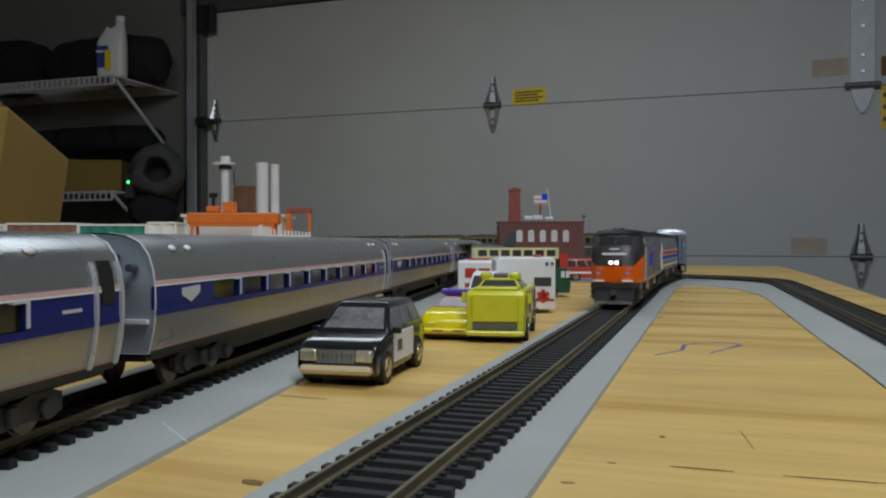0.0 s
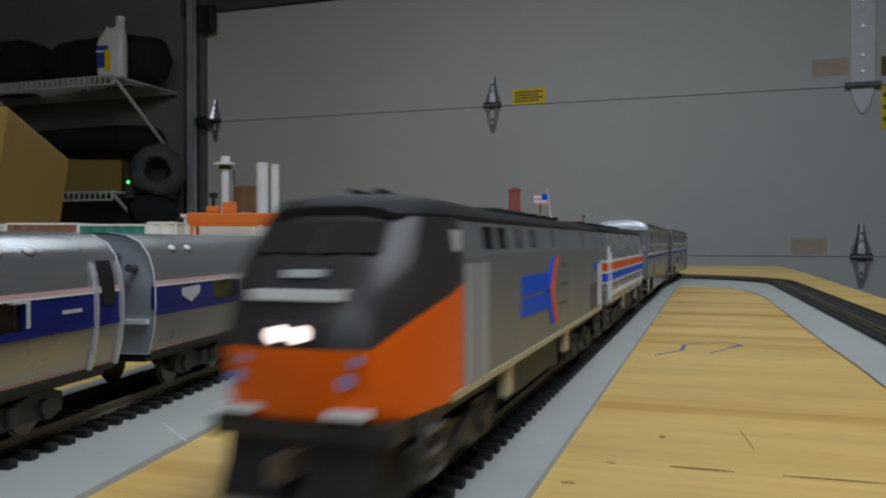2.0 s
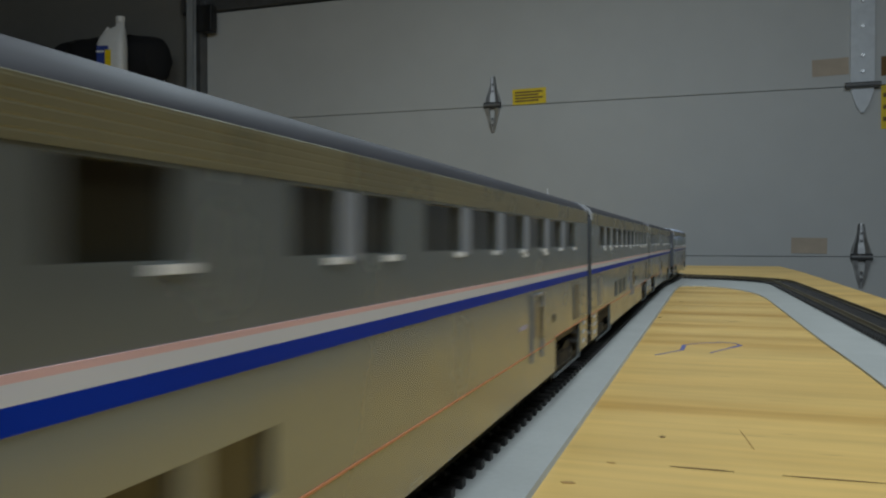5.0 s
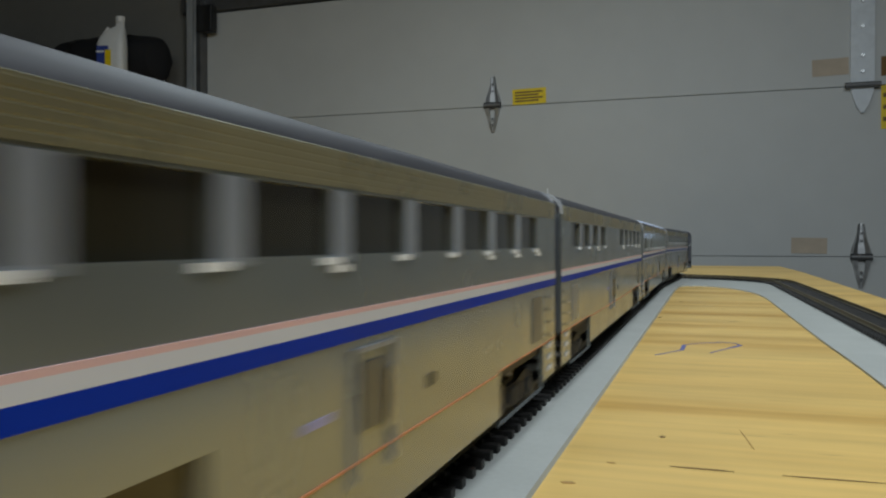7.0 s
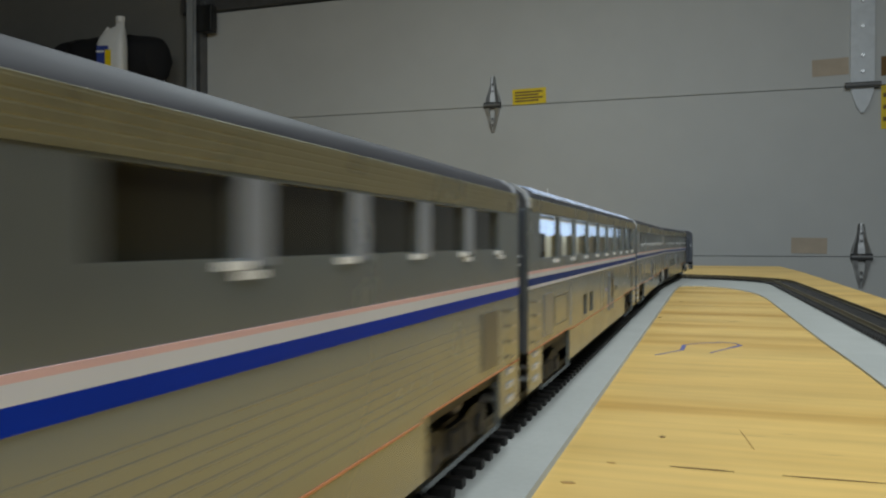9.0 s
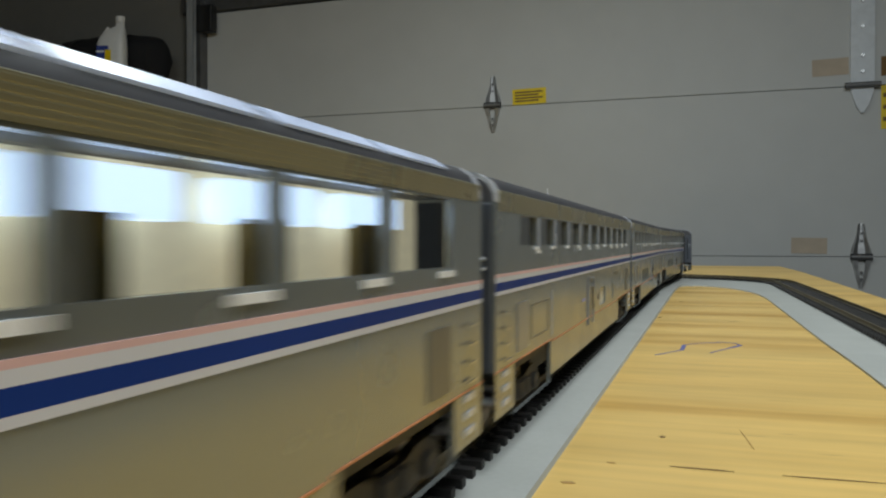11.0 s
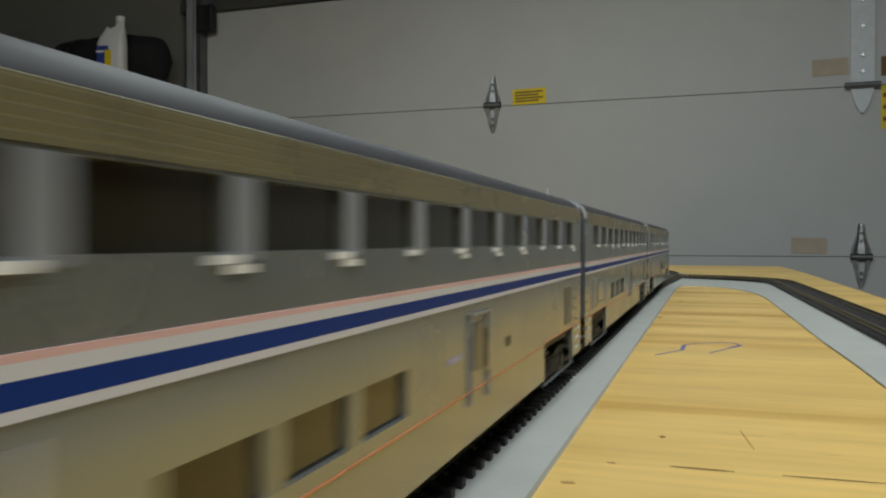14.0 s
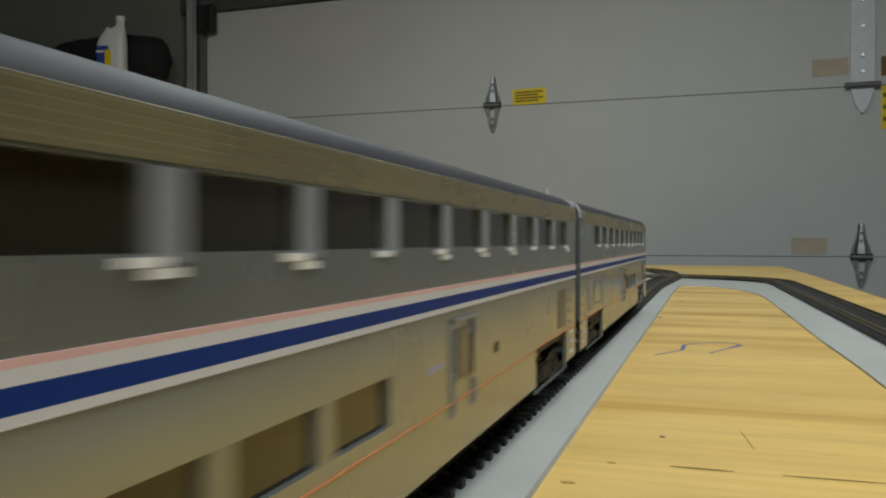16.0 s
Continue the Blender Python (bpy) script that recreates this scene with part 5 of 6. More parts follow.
LEAD = loco("orange-nosed black and grey diesel locomotive with lit headlights", "orange")
SECOND = loco("silver diesel locomotive with red, white and blue stripes", "striped")
COACHES = [
    coach("silver double-deck baggage coach with few windows, red, white and blue stripes", row_of(0.030, 2, 0.0225, 0.0130) + row_of(0.084, 2, 0.0165, 0.0110) + row_of(0.124, 6, 0.0245, 0.0185), [(0.0545, 0.066), (0.069, 0.08)], 0.20, lift=-0.0008, early=True, leading=True),
    coach("silver double-deck sleeping coach with a full row of dark windows", row_of(0.0250, 11, 0.0225, 0.0180), row_of(0.0790, 3, 0.0185, 0.0150), 0.1600, lift=-0.0008, early=True),
    coach("silver double-deck dining coach with two groups of dark windows", row_of(0.0220, 4, 0.0228, 0.0180) + row_of(0.163, 5, 0.0235, 0.0180), [], 0.1265, lift=-0.0008, early=True, fluted=(0.155, 0.262)),
    coach("silver double-deck lounge coach with tall shining windows", row_of(0.0190, 9, 0.0288, 0.0255), [(0.092, 0.101), (0.107, 0.116)], 0.165, lounge=True),
    coach("silver double-deck coach with a long dark window row and blinds", row_of(0.0275, 11, 0.0225, 0.0180), [(0.166, 0.184), (0.207, 0.2125)], 0.1330, lift=0.0005, blinds=True),
    coach("silver double-deck coach with three low windows beside its door", row_of(0.0225, 11, 0.0235, 0.0190), row_of(0.0790, 3, 0.0190, 0.0155), 0.1630, lift=0.0003),
    coach("silver double-deck coach with three low windows beside its door", row_of(0.0225, 11, 0.0235, 0.0190), row_of(0.0790, 3, 0.0205, 0.0170), 0.1640),
    coach("last silver double-deck coach of the train", row_of(0.0360, 10, 0.0235, 0.0185), row_of(0.16, 3, 0.019, 0.015), 0.1390),
]
FIRST = parked_coach("silver tube-sided coach with a navy window band, standing on the siding")
AM_STARTS = [-0.2680, 0.0357, 0.3355, 0.6355]
OFFSET = (Vector((-0.1337, 0.1408, 0)) - AM_P).dot(AM_D)


def siding_pose(s):
    p = AM_P + AM_D * (s + OFFSET)
    return pose(p.x, p.y, RAIL, 0, 0, AM_TURN)


FIRST.matrix_basis = siding_pose(AM_STARTS[1])
for s in (AM_STARTS[0], AM_STARTS[2], AM_STARTS[3]):
    copy_thing(FIRST, siding_pose(s))


# ================= toy vehicles and scenery on the table =================
def at(px, Z):
    """A place at camera depth Z, by its share of the picture's width, on the table."""
    p = Vector((-0.3180, 0.9481, 0)) * Z + Vector((0.9481, 0.3180, 0)) * (Z * (px - 784) / 1404)
    return p.x, p.y


def wheels(c, W, r, ys, width=0.0045):
    for y in ys:
        for s in (-1, 1):
            bm = bmesh.new()
            cyl(bm, (0, 0, 0), r, width, "x", 24)
            w = part("wheel", bm, M["tyre"], c, "black tyre", smooth=True)
            w.matrix_basis = pose(s * (W / 2 - width * 0.45), y, r)
            bm = bmesh.new()
            cyl(bm, (s * width * 0.5, 0, 0), r * 0.62, 0.0006, "x", 18)
            for k in range(5):
                a = k * 6.2832 / 5
                rod(bm, (s * width * 0.53, 0, 0), (s * width * 0.53, r * 0.55 * math.cos(a), r * 0.55 * math.sin(a)), r * 0.09, 6)
            part("rim", bm, M["chrome"], w, "grey metal rim")


def hull(bm, prof, W, round_=0.0016, tuck=0.86):
    """A car's lower body: a side profile (y, z) skinned across its width, drawn in at the flanks."""
    cy = sum(p[0] for p in prof) / len(prof)
    cz = sum(p[1] for p in prof) / len(prof)
    rings = []
    for x, k in ((-W / 2, 0.93), (-W / 2 + round_ * 0.35, 0.98), (-W / 2 + round_, 1.0), (W / 2 - round_, 1.0), (W / 2 - round_ * 0.35, 0.98), (W / 2, 0.93)):
        rings.append([(x, cy + (y - cy) * (1 - (1 - k) * 0.35), cz + (z - cz) * k) for y, z in prof])
    loft(bm, rings)


def cabin(c, base, top, roof_m, glass_m, rim=0.14, label=""):
    """Greenhouse between a base and a top rectangle (y0, y1, half width, z), with a pane set proud on each face."""
    (b0, b1, bw, bz), (t0, t1, tw, tz) = base, top
    bm = bmesh.new()
    loft(bm, [[(-bw, b0, bz), (bw, b0, bz), (bw, b1, bz), (-bw, b1, bz)], [(-tw, t0, tz), (tw, t0, tz), (tw, t1, tz), (-tw, t1, tz)], [(-tw * 0.9, t0 + (t1 - t0) * 0.05, tz + 0.0008), (tw * 0.9, t0 + (t1 - t0) * 0.05, tz + 0.0008), (tw * 0.9, t1 - (t1 - t0) * 0.05, tz + 0.0008), (-tw * 0.9, t1 - (t1 - t0) * 0.05, tz + 0.0008)]])
    rounded(part("cabin", bm, roof_m, c, label), 0.0018, 4)
    B = [Vector(p) for p in ((-bw, b0, bz), (bw, b0, bz), (bw, b1, bz), (-bw, b1, bz))]
    T = [Vector(p) for p in ((-tw, t0, tz), (tw, t0, tz), (tw, t1, tz), (-tw, t1, tz))]

    def pane(nm, i, j, u0, u1):
        q = []
        for u, v in ((u0, rim), (u1, rim), (u1, 1 - rim), (u0, 1 - rim)):
            q.append((B[i] * (1 - u) + B[j] * u) * (1 - v) + (T[i] * (1 - u) + T[j] * u) * v)
        n = (q[1] - q[0]).cross(q[3] - q[0]).normalized() * 0.00025
        bm = bmesh.new()
        loft(bm, [[tuple(p - n * 2) for p in q], [tuple(p + n) for p in q]])
        part(nm, bm, glass_m, c)
    pane("windscreen", 0, 1, 0.07, 0.93)
    pane("rear_window", 2, 3, 0.08, 0.92)
    for i, j in ((1, 2), (3, 0)):
        for a, b in ((0.06, 0.36), (0.40, 0.64), (0.68, 0.93)):
            pane("side_window", i, j, a, b)


def police_suv():
    c = thing("toy_suv", "black and white toy police utility car with gold bumper", "toy car", "toy vehicles")
    W, L = 0.0275, 0.060
    bm = bmesh.new()
    hull(bm, [(0.0020, 0.0035), (0.0, 0.006), (0.0002, 0.0105), (0.0016, 0.0132), (0.0050, 0.0150), (0.0160, 0.0166), (L - 0.001, 0.0170), (L, 0.008), (L - 0.002, 0.0035)], W, 0.003)
    rounded(part("body", bm, M["toyblack"], c, "glossy black body"), 0.0030, 5)
    cabin(c, (0.0150, L - 0.001, W / 2 - 0.0005, 0.0164), (0.0262, L - 0.0045, W / 2 - 0.0042, 0.0254), M["toyblack"], M["suvglass"])
    for s in (-1, 1):
        boxpart("door", (min(s * W / 2 - s * 0.0002, s * (W / 2 + 0.0004)), max(s * W / 2 - s * 0.0002, s * (W / 2 + 0.0004)), 0.0195, 0.0305, 0.0062, 0.0162), M["white"], c, "white front door")
        boxpart("door", (min(s * W / 2 - s * 0.0002, s * (W / 2 + 0.0004)), max(s * W / 2 - s * 0.0002, s * (W / 2 + 0.0004)), 0.0310, 0.0420, 0.0062, 0.0162), M["white"], c, "white rear door")
        boxpart("door_badge", (min(s * W / 2, s * (W / 2 + 0.0006)), max(s * W / 2, s * (W / 2 + 0.0006)), 0.0225, 0.0275, 0.0095, 0.0135), M["darkzinc"], c)
        # lime strip paints the fire truck's reflection on the black flank
        boxpart("lime_reflection", (min(s * W / 2, s * (W / 2 + 0.0003)), max(s * W / 2, s * (W / 2 + 0.0003)), L - 0.0075, L - 0.0045, 0.0085, 0.0158), M["lime"], c, "lime reflection of the fire truck, painted by the tailgate")
        bm = bmesh.new()
        box(bm, s * (W / 2 + 0.0012) - 0.0016, s * (W / 2 + 0.0012) + 0.0016, 0.0185, 0.0202, 0.0160, 0.0182, 0.0004)
        part("mirror", bm, M["toyblack"], c)
        bm = bmesh.new()
        box(bm, s * 0.0096 - 0.0031, s * 0.0096 + 0.0031, -0.0004, 0.0022, 0.0084, 0.0124, 0.0008)
        part("headlight", bm, M["headlamp"], c, "bright headlight")
    bm = bmesh.new()
    for i in range(6):
        box(bm, -0.0064, 0.0064, -0.0004, 0.0008, 0.0082 + i * 0.0007, 0.0085 + i * 0.0007)
    for i in range(9):
        box(bm, -0.0064 + i * 0.0016 - 0.00015, -0.0064 + i * 0.0016 + 0.00015, -0.0005, 0.0008, 0.0082, 0.0121)
    box(bm, -0.0066, 0.0066, 0.0004, 0.0014, 0.0080, 0.0124)
    part("radiator_grille", bm, M["chrome"], c, "grey grille")
    bm = bmesh.new()
    box(bm, -W / 2 + 0.0010, W / 2 - 0.0010, -0.0015, 0.0030, 0.0042, 0.0073, 0.0014)
    part("bumper", bm, M["gold"], c, "pale gold bumper")
    boxpart("chassis", (-W / 2 + 0.003, W / 2 - 0.003, 0.003, L - 0.003, 0.0025, 0.0045), M["black"], c)
    wheels(c, W + 0.0006, 0.0056, (0.0110, 0.0490))
    c.matrix_basis = pose(-0.1155, 0.2340, WOOD, 0, 0, 4.4)


def yellow_car():
    c = thing("toy_sports_car", "bright yellow toy sports car with purple light bar", "toy car", "toy vehicles")
    W, L = 0.0275, 0.066
    bm = bmesh.new()
    hull(bm, [(0.003, 0.0025), (0.0, 0.0045), (0.0002, 0.0088), (0.0018, 0.0120), (0.0060, 0.0138), (0.022, 0.0150), (L - 0.004, 0.0154), (L, 0.0120), (L - 0.001, 0.0045), (L - 0.004, 0.0025)], W, 0.006)
    rounded(part("body", bm, M["yellow"], c, "glossy yellow body"), 0.0034, 5)
    cabin(c, (0.0185, 0.056, W / 2 - 0.0022, 0.0144), (0.031, 0.046, W / 2 - 0.0055, 0.0194), M["maroon"], M["maroon"], 0.08)
    boxpart("light_bar", (-0.0105, 0.0105, 0.034, 0.040, 0.0200, 0.0230), M["purple"], c, "purple light bar", 0.0008)
    bm = bmesh.new()
    box(bm, -W / 2 + 0.001, W / 2 - 0.001, -0.0009, 0.003, 0.0040, 0.0062, 0.0008)
    part("bumper", bm, M["yellow"], c)
    for s in (-1, 1):
        bm = bmesh.new()
        box(bm, s * 0.0085 - 0.0022, s * 0.0085 + 0.0022, -0.0003, 0.0012, 0.0076, 0.0090, 0.0004)
        part("headlight", bm, M["yellow"], c)
        boxpart("air_intake", (s * 0.005 - 0.0025, s * 0.005 + 0.0025, -0.0011, 0.0, 0.0047, 0.0055), M["scratch"], c)
    boxpart("chassis", (-W / 2 + 0.003, W / 2 - 0.003, 0.004, L - 0.004, 0.0016, 0.0030), M["black"], c)
    wheels(c, W + 0.0002, 0.0052, (0.0125, 0.0515))
    c.matrix_basis = pose(-0.1185, 0.3610, WOOD, 0, 0, 7)


def fire_truck():
    c = thing("toy_fire_truck", "lime yellow toy fire truck with chrome side panels", "toy truck", "toy vehicles")
    W, L = 0.0275, 0.074
    bm = bmesh.new()
    hull(bm, [(0.0006, 0.0045), (0.0, 0.0070), (0.0004, 0.0225), (0.002, 0.0245), (0.030, 0.0250), (L, 0.0245), (L, 0.0050)], W, 0.0016)
    rounded(part("body", bm, M["lime"], c, "lime yellow body"), 0.0008)
    bm = bmesh.new()
    box(bm, -0.0110, 0.0108, -0.0009, 0.0006, 0.0100, 0.0232, 0.0006)
    part("front_panel", bm, M["lime"], c)
    boxpart("bumper", (-W / 2, W / 2, -0.0020, 0.003, 0.0035, 0.0060), M["lime"], c, bevel=0.0008)
    boxpart("radiator_grille", (-0.0105, 0.0105, -0.0014, 0.0004, 0.0066, 0.0098), M["darkzinc"], c, "dark grey grille bar")
    cabin(c, (0.014, 0.046, 0.0115, 0.0246), (0.020, 0.042, 0.0080, 0.0292), M["lime"], M["winglass"], 0.1)
    for x in (-0.0072, 0.0072):
        bm = bmesh.new()
        box(bm, x - 0.0026, x + 0.0026, 0.020, 0.028, 0.0288, 0.0325, 0.0012)
        part("beacon", bm, M["lime"], c, "lime beacon pod")
    boxpart("light_bar", (-0.0035, 0.0035, 0.021, 0.026, 0.0292, 0.0322), M["darkzinc"], c, bevel=0.0006)
    bm = bmesh.new()
    box(bm, -0.0105, 0.0105, 0.003, 0.014, 0.0246, 0.0262, 0.0006)
    part("deck_plate", bm, M["lime"], c)
    for s in (-1, 1):
        for i, y in enumerate((0.014, 0.026, 0.038, 0.060)):
            bm = bmesh.new()
            box(bm, min(s * (W / 2 - 0.0004), s * (W / 2 + 0.0004)), max(s * (W / 2 - 0.0004), s * (W / 2 + 0.0004)), y, y + 0.0095, 0.0120, 0.0222, 0.0003)
            part("locker", bm, M["chrome"] if i % 2 == 0 else M["darkzinc"], c, "chrome locker door")
        bm = bmesh.new()
        rod(bm, (s * W / 2, 0.008, 0.0226), (s * (W / 2 + 0.002), 0.006, 0.0226), 0.0004)
        box(bm, s * (W / 2 + 0.002) - 0.0008, s * (W / 2 + 0.002) + 0.0008, 0.005, 0.007, 0.0185, 0.0235)
        part("mirror", bm, M["lime"], c)
    boxpart("chassis", (-W / 2 + 0.003, W / 2 - 0.003, 0.004, L - 0.004, 0.0022, 0.0048), M["black"], c)
    wheels(c, W + 0.001, 0.0058, (0.0150, 0.0560))
    c.matrix_basis = pose(-0.0950, 0.3600, WOOD, 0, 0, 8)


FACING = -71.46      # turns a thing's long flank towards the camera's side of the table


def box_van(label, x, y, turn, W, L, H, accent, windows):
    """White rescue van: tall box body, low cab, windows and red marks."""
    c = thing("toy_ambulance", label, "toy ambulance", "toy vehicles")
    bm = bmesh.new()
    hull(bm, [(0.0, 0.0025), (0.0, H - 0.002), (0.002, H), (L - 0.002, H), (L, H - 0.002), (L, 0.0025)], W, 0.0014)
    part("body", bm, M["white"], c, "white box body", smooth=True)
    bm = bmesh.new()
    hull(bm, [(L - 0.001, 0.0050), (L - 0.001, H * 0.72), (L + 0.008, H * 0.70), (L + 0.014, H * 0.45), (L + 0.020, H * 0.40), (L + 0.021, 0.0050)], W * 0.92, 0.0016)
    part("cab", bm, M["white"], c, smooth=True)
    boxpart("windscreen", (-W * 0.38, W * 0.38, L + 0.0096, L + 0.0128, H * 0.50, H * 0.66), M["winglass"], c)
    for face, a, b, z0, z1, m in windows:
        if face == "side":
            for s in (-1, 1):
                boxpart("side_window", (min(s * (W / 2 - 0.0003), s * (W / 2 + 0.0003)), max(s * (W / 2 - 0.0003), s * (W / 2 + 0.0003)), a, b, z0, z1), m, c)
        else:
            boxpart("rear_window", (a, b, -0.0004, 0.0003, z0, z1), m, c)
    for s in (-1, 1):
        boxpart("red_band", (min(s * (W / 2 - 0.0003), s * (W / 2 + 0.0002)), max(s * (W / 2 - 0.0003), s * (W / 2 + 0.0002)), 0.001, L - 0.001, accent, accent + 0.0018), M["redpaint"], c, "red band")
    boxpart("roof_light", (-W * 0.3, W * 0.3, L * 0.2, L * 0.2 + 0.004, H, H + 0.0016), M["redpaint"], c, "red roof light", 0.0004)
    boxpart("chassis", (-W / 2 + 0.003, W / 2 - 0.003, 0.004, L + 0.016, 0.0020, 0.0052), M["black"], c)
    wheels(c, W - 0.001, 0.0050, (0.016, L + 0.008))
    c.matrix_basis = pose(x, y, WOOD, 0, 0, turn)
    return c


def rescue_vans():
    x, y = at(977, 0.540)
    c = box_van("white toy ambulance with a red six-pointed mark on its flank", x, y, FACING + 183, 0.026, 0.040, 0.0372, 0.0080, [("side", 0.0030, 0.0145, 0.0180, 0.0240, M["winglass"])])
    for a in (0, 60, 120):       # star mark of three crossed bars
        bm = bmesh.new()
        m = Matrix.Translation((-0.0134, 0.0085, 0.0115)) @ Matrix.Rotation(radians(a), 4, "X")
        r = bmesh.ops.create_cube(bm, size=1)
        for v in r["verts"]:
            v.co = m @ Vector((v.co.x * 0.0006, v.co.y * 0.0026, v.co.z * 0.0088))
        part("star_bar", bm, M["redpaint"], c, "red star arm")
    for y in (0.0025, 0.0060):
        bm = bmesh.new()
        cyl(bm, (-0.0134, y, 0.0330), 0.0011, 0.0008, "x", 12)
        part("marker_lamp", bm, M["darkzinc"], c)
    x, y = at(845, 0.600)
    box_van("white toy ambulance with red rear windows", x, y, 8, 0.030, 0.040, 0.0335, 0.0085, [("rear", -0.0095, -0.001, 0.0205, 0.0275, M["redpaint"]), ("rear", 0.001, 0.0095, 0.0205, 0.0275, M["redpaint"]), ("rear", -0.0095, 0.0095, 0.0105, 0.0165, M["redpaint"]), ("side", 0.01, 0.03, 0.02, 0.027, M["winglass"])])
    # small white car behind the yellow ones
    c = thing("toy_suv", "white toy rescue car with a red roof", "toy car", "toy vehicles")
    W, L = 0.0215, 0.056
    bm = bmesh.new()
    hull(bm, [(0.0015, 0.004), (0.0, 0.007), (0.0006, 0.0130), (0.004, 0.0160), (0.016, 0.0178), (L - 0.001, 0.0180), (L, 0.008), (L - 0.002, 0.004)], W)
    part("body", bm, M["white"], c, "white body", smooth=True)
    cabin(c, (0.013, L - 0.002, W / 2 - 0.0005, 0.0176), (0.024, L - 0.006, W / 2 - 0.0032, 0.0275), M["white"], M["winglass"])
    wheels(c, W, 0.0055, (0.0110, 0.0450))
    x, y = at(856, 0.478)
    c.matrix_basis = pose(x, y, WOOD, 0, 0, 14)


def tour_bus():
    c = thing("toy_double_deck_bus", "cream and dark green toy double-deck bus", "toy bus", "toy vehicles")
    W, L = 0.022, 0.083
    bm = bmesh.new()
    hull(bm, [(0.0, 0.0040), (0.0, 0.0240), (0.0015, 0.0255), (L - 0.002, 0.0255), (L, 0.0200), (L + 0.001, 0.0100), (L, 0.0040)], W, 0.0014)
    part("lower_deck", bm, M["greenpaint"], c, "dark green lower deck", smooth=True)
    bm = bmesh.new()
    wins = row_of(0.0045, 7, 0.0098, 0.0075)
    for s in (-1, 1):
        side_wall(bm, s * W / 2, 0.0012, 0.0, 0.0730, 0.0330, 0.0425, [(a, b, 0.0352, 0.0405) for a, b in wins])
    for y in (0.0, 0.0730):
        box(bm, -W / 2, W / 2, y - 0.0006, y + 0.0006, 0.0330, 0.0425)
    part("upper_deck", bm, M["cream"], c, "cream upper deck")
    boxpart("deck_floor", (-W / 2 + 0.0005, W / 2 - 0.0005, 0.0, 0.074, 0.0315, 0.0330), M["greenpaint"], c)
    for a, b in wins:
        for s in (-1, 1):
            boxpart("pane", (s * (W / 2 - 0.0016) - 0.0002, s * (W / 2 - 0.0016) + 0.0002, a, b, 0.0352, 0.0405), M["winglass"], c)
    boxpart("sign_panel", (W / 2 - 0.0010, W / 2 + 0.0003, 0.016, 0.070, 0.0255, 0.0315), M["white"], c, "pale advertising panel")
    boxpart("sign_panel", (-W / 2 + 0.001, W / 2 - 0.001, 0.002, 0.072, 0.0255, 0.0315), M["greenpaint"], c)
    x = 0.019
    for w in (0.010, 0.004, 0.008, 0.011):
        boxpart("text_bar", (W / 2 + 0.0003, W / 2 + 0.0005, x, x + w, 0.0275, 0.0295), M["darkzinc"], c)
        x += w + 0.0028
    for y in (0.0755, 0.0795):
        boxpart("front_window", (W / 2 - 0.0004, W / 2 + 0.0003, y, y + 0.003, 0.0170, 0.0225), M["panel"], c)
    boxpart("red_box", (-0.006, W / 2 - 0.001, 0.0745, 0.0815, 0.0255, 0.0370), M["redpaint"], c, "red box above the cab")
    wheels(c, W, 0.0052, (0.016, 0.068))
    x, y = at(836, 0.69)
    c.matrix_basis = pose(x, y, WOOD, 0, 0, FACING)


def station_wagon():
    c = thing("toy_station_wagon", "red toy station wagon with a white waist stripe", "toy car", "toy vehicles")
    W, L = 0.024, 0.064
    bm = bmesh.new()
    hull(bm, [(0.001, 0.004), (0.0, 0.008), (0.001, 0.0160), (L - 0.016, 0.0165), (L - 0.002, 0.0150), (L, 0.008), (L - 0.001, 0.004)], W)
    part("body", bm, M["redpaint"], c, "red body", smooth=True)
    cabin(c, (0.001, L - 0.014, W / 2 - 0.0006, 0.0160), (0.004, L - 0.022, W / 2 - 0.0035, 0.0265), M["redpaint"], M["winglass"])
    for s in (-1, 1):
        boxpart("stripe", (min(s * W / 2, s * (W / 2 + 0.0003)), max(s * W / 2, s * (W / 2 + 0.0003)), 0.002, L - 0.002, 0.0095, 0.0118), M["white"], c, "white stripe")
    wheels(c, W, 0.0058, (0.0180, 0.0500))
    c.matrix_basis = pose(-0.1720, 0.9560, WOOD, 0, 0, FACING)


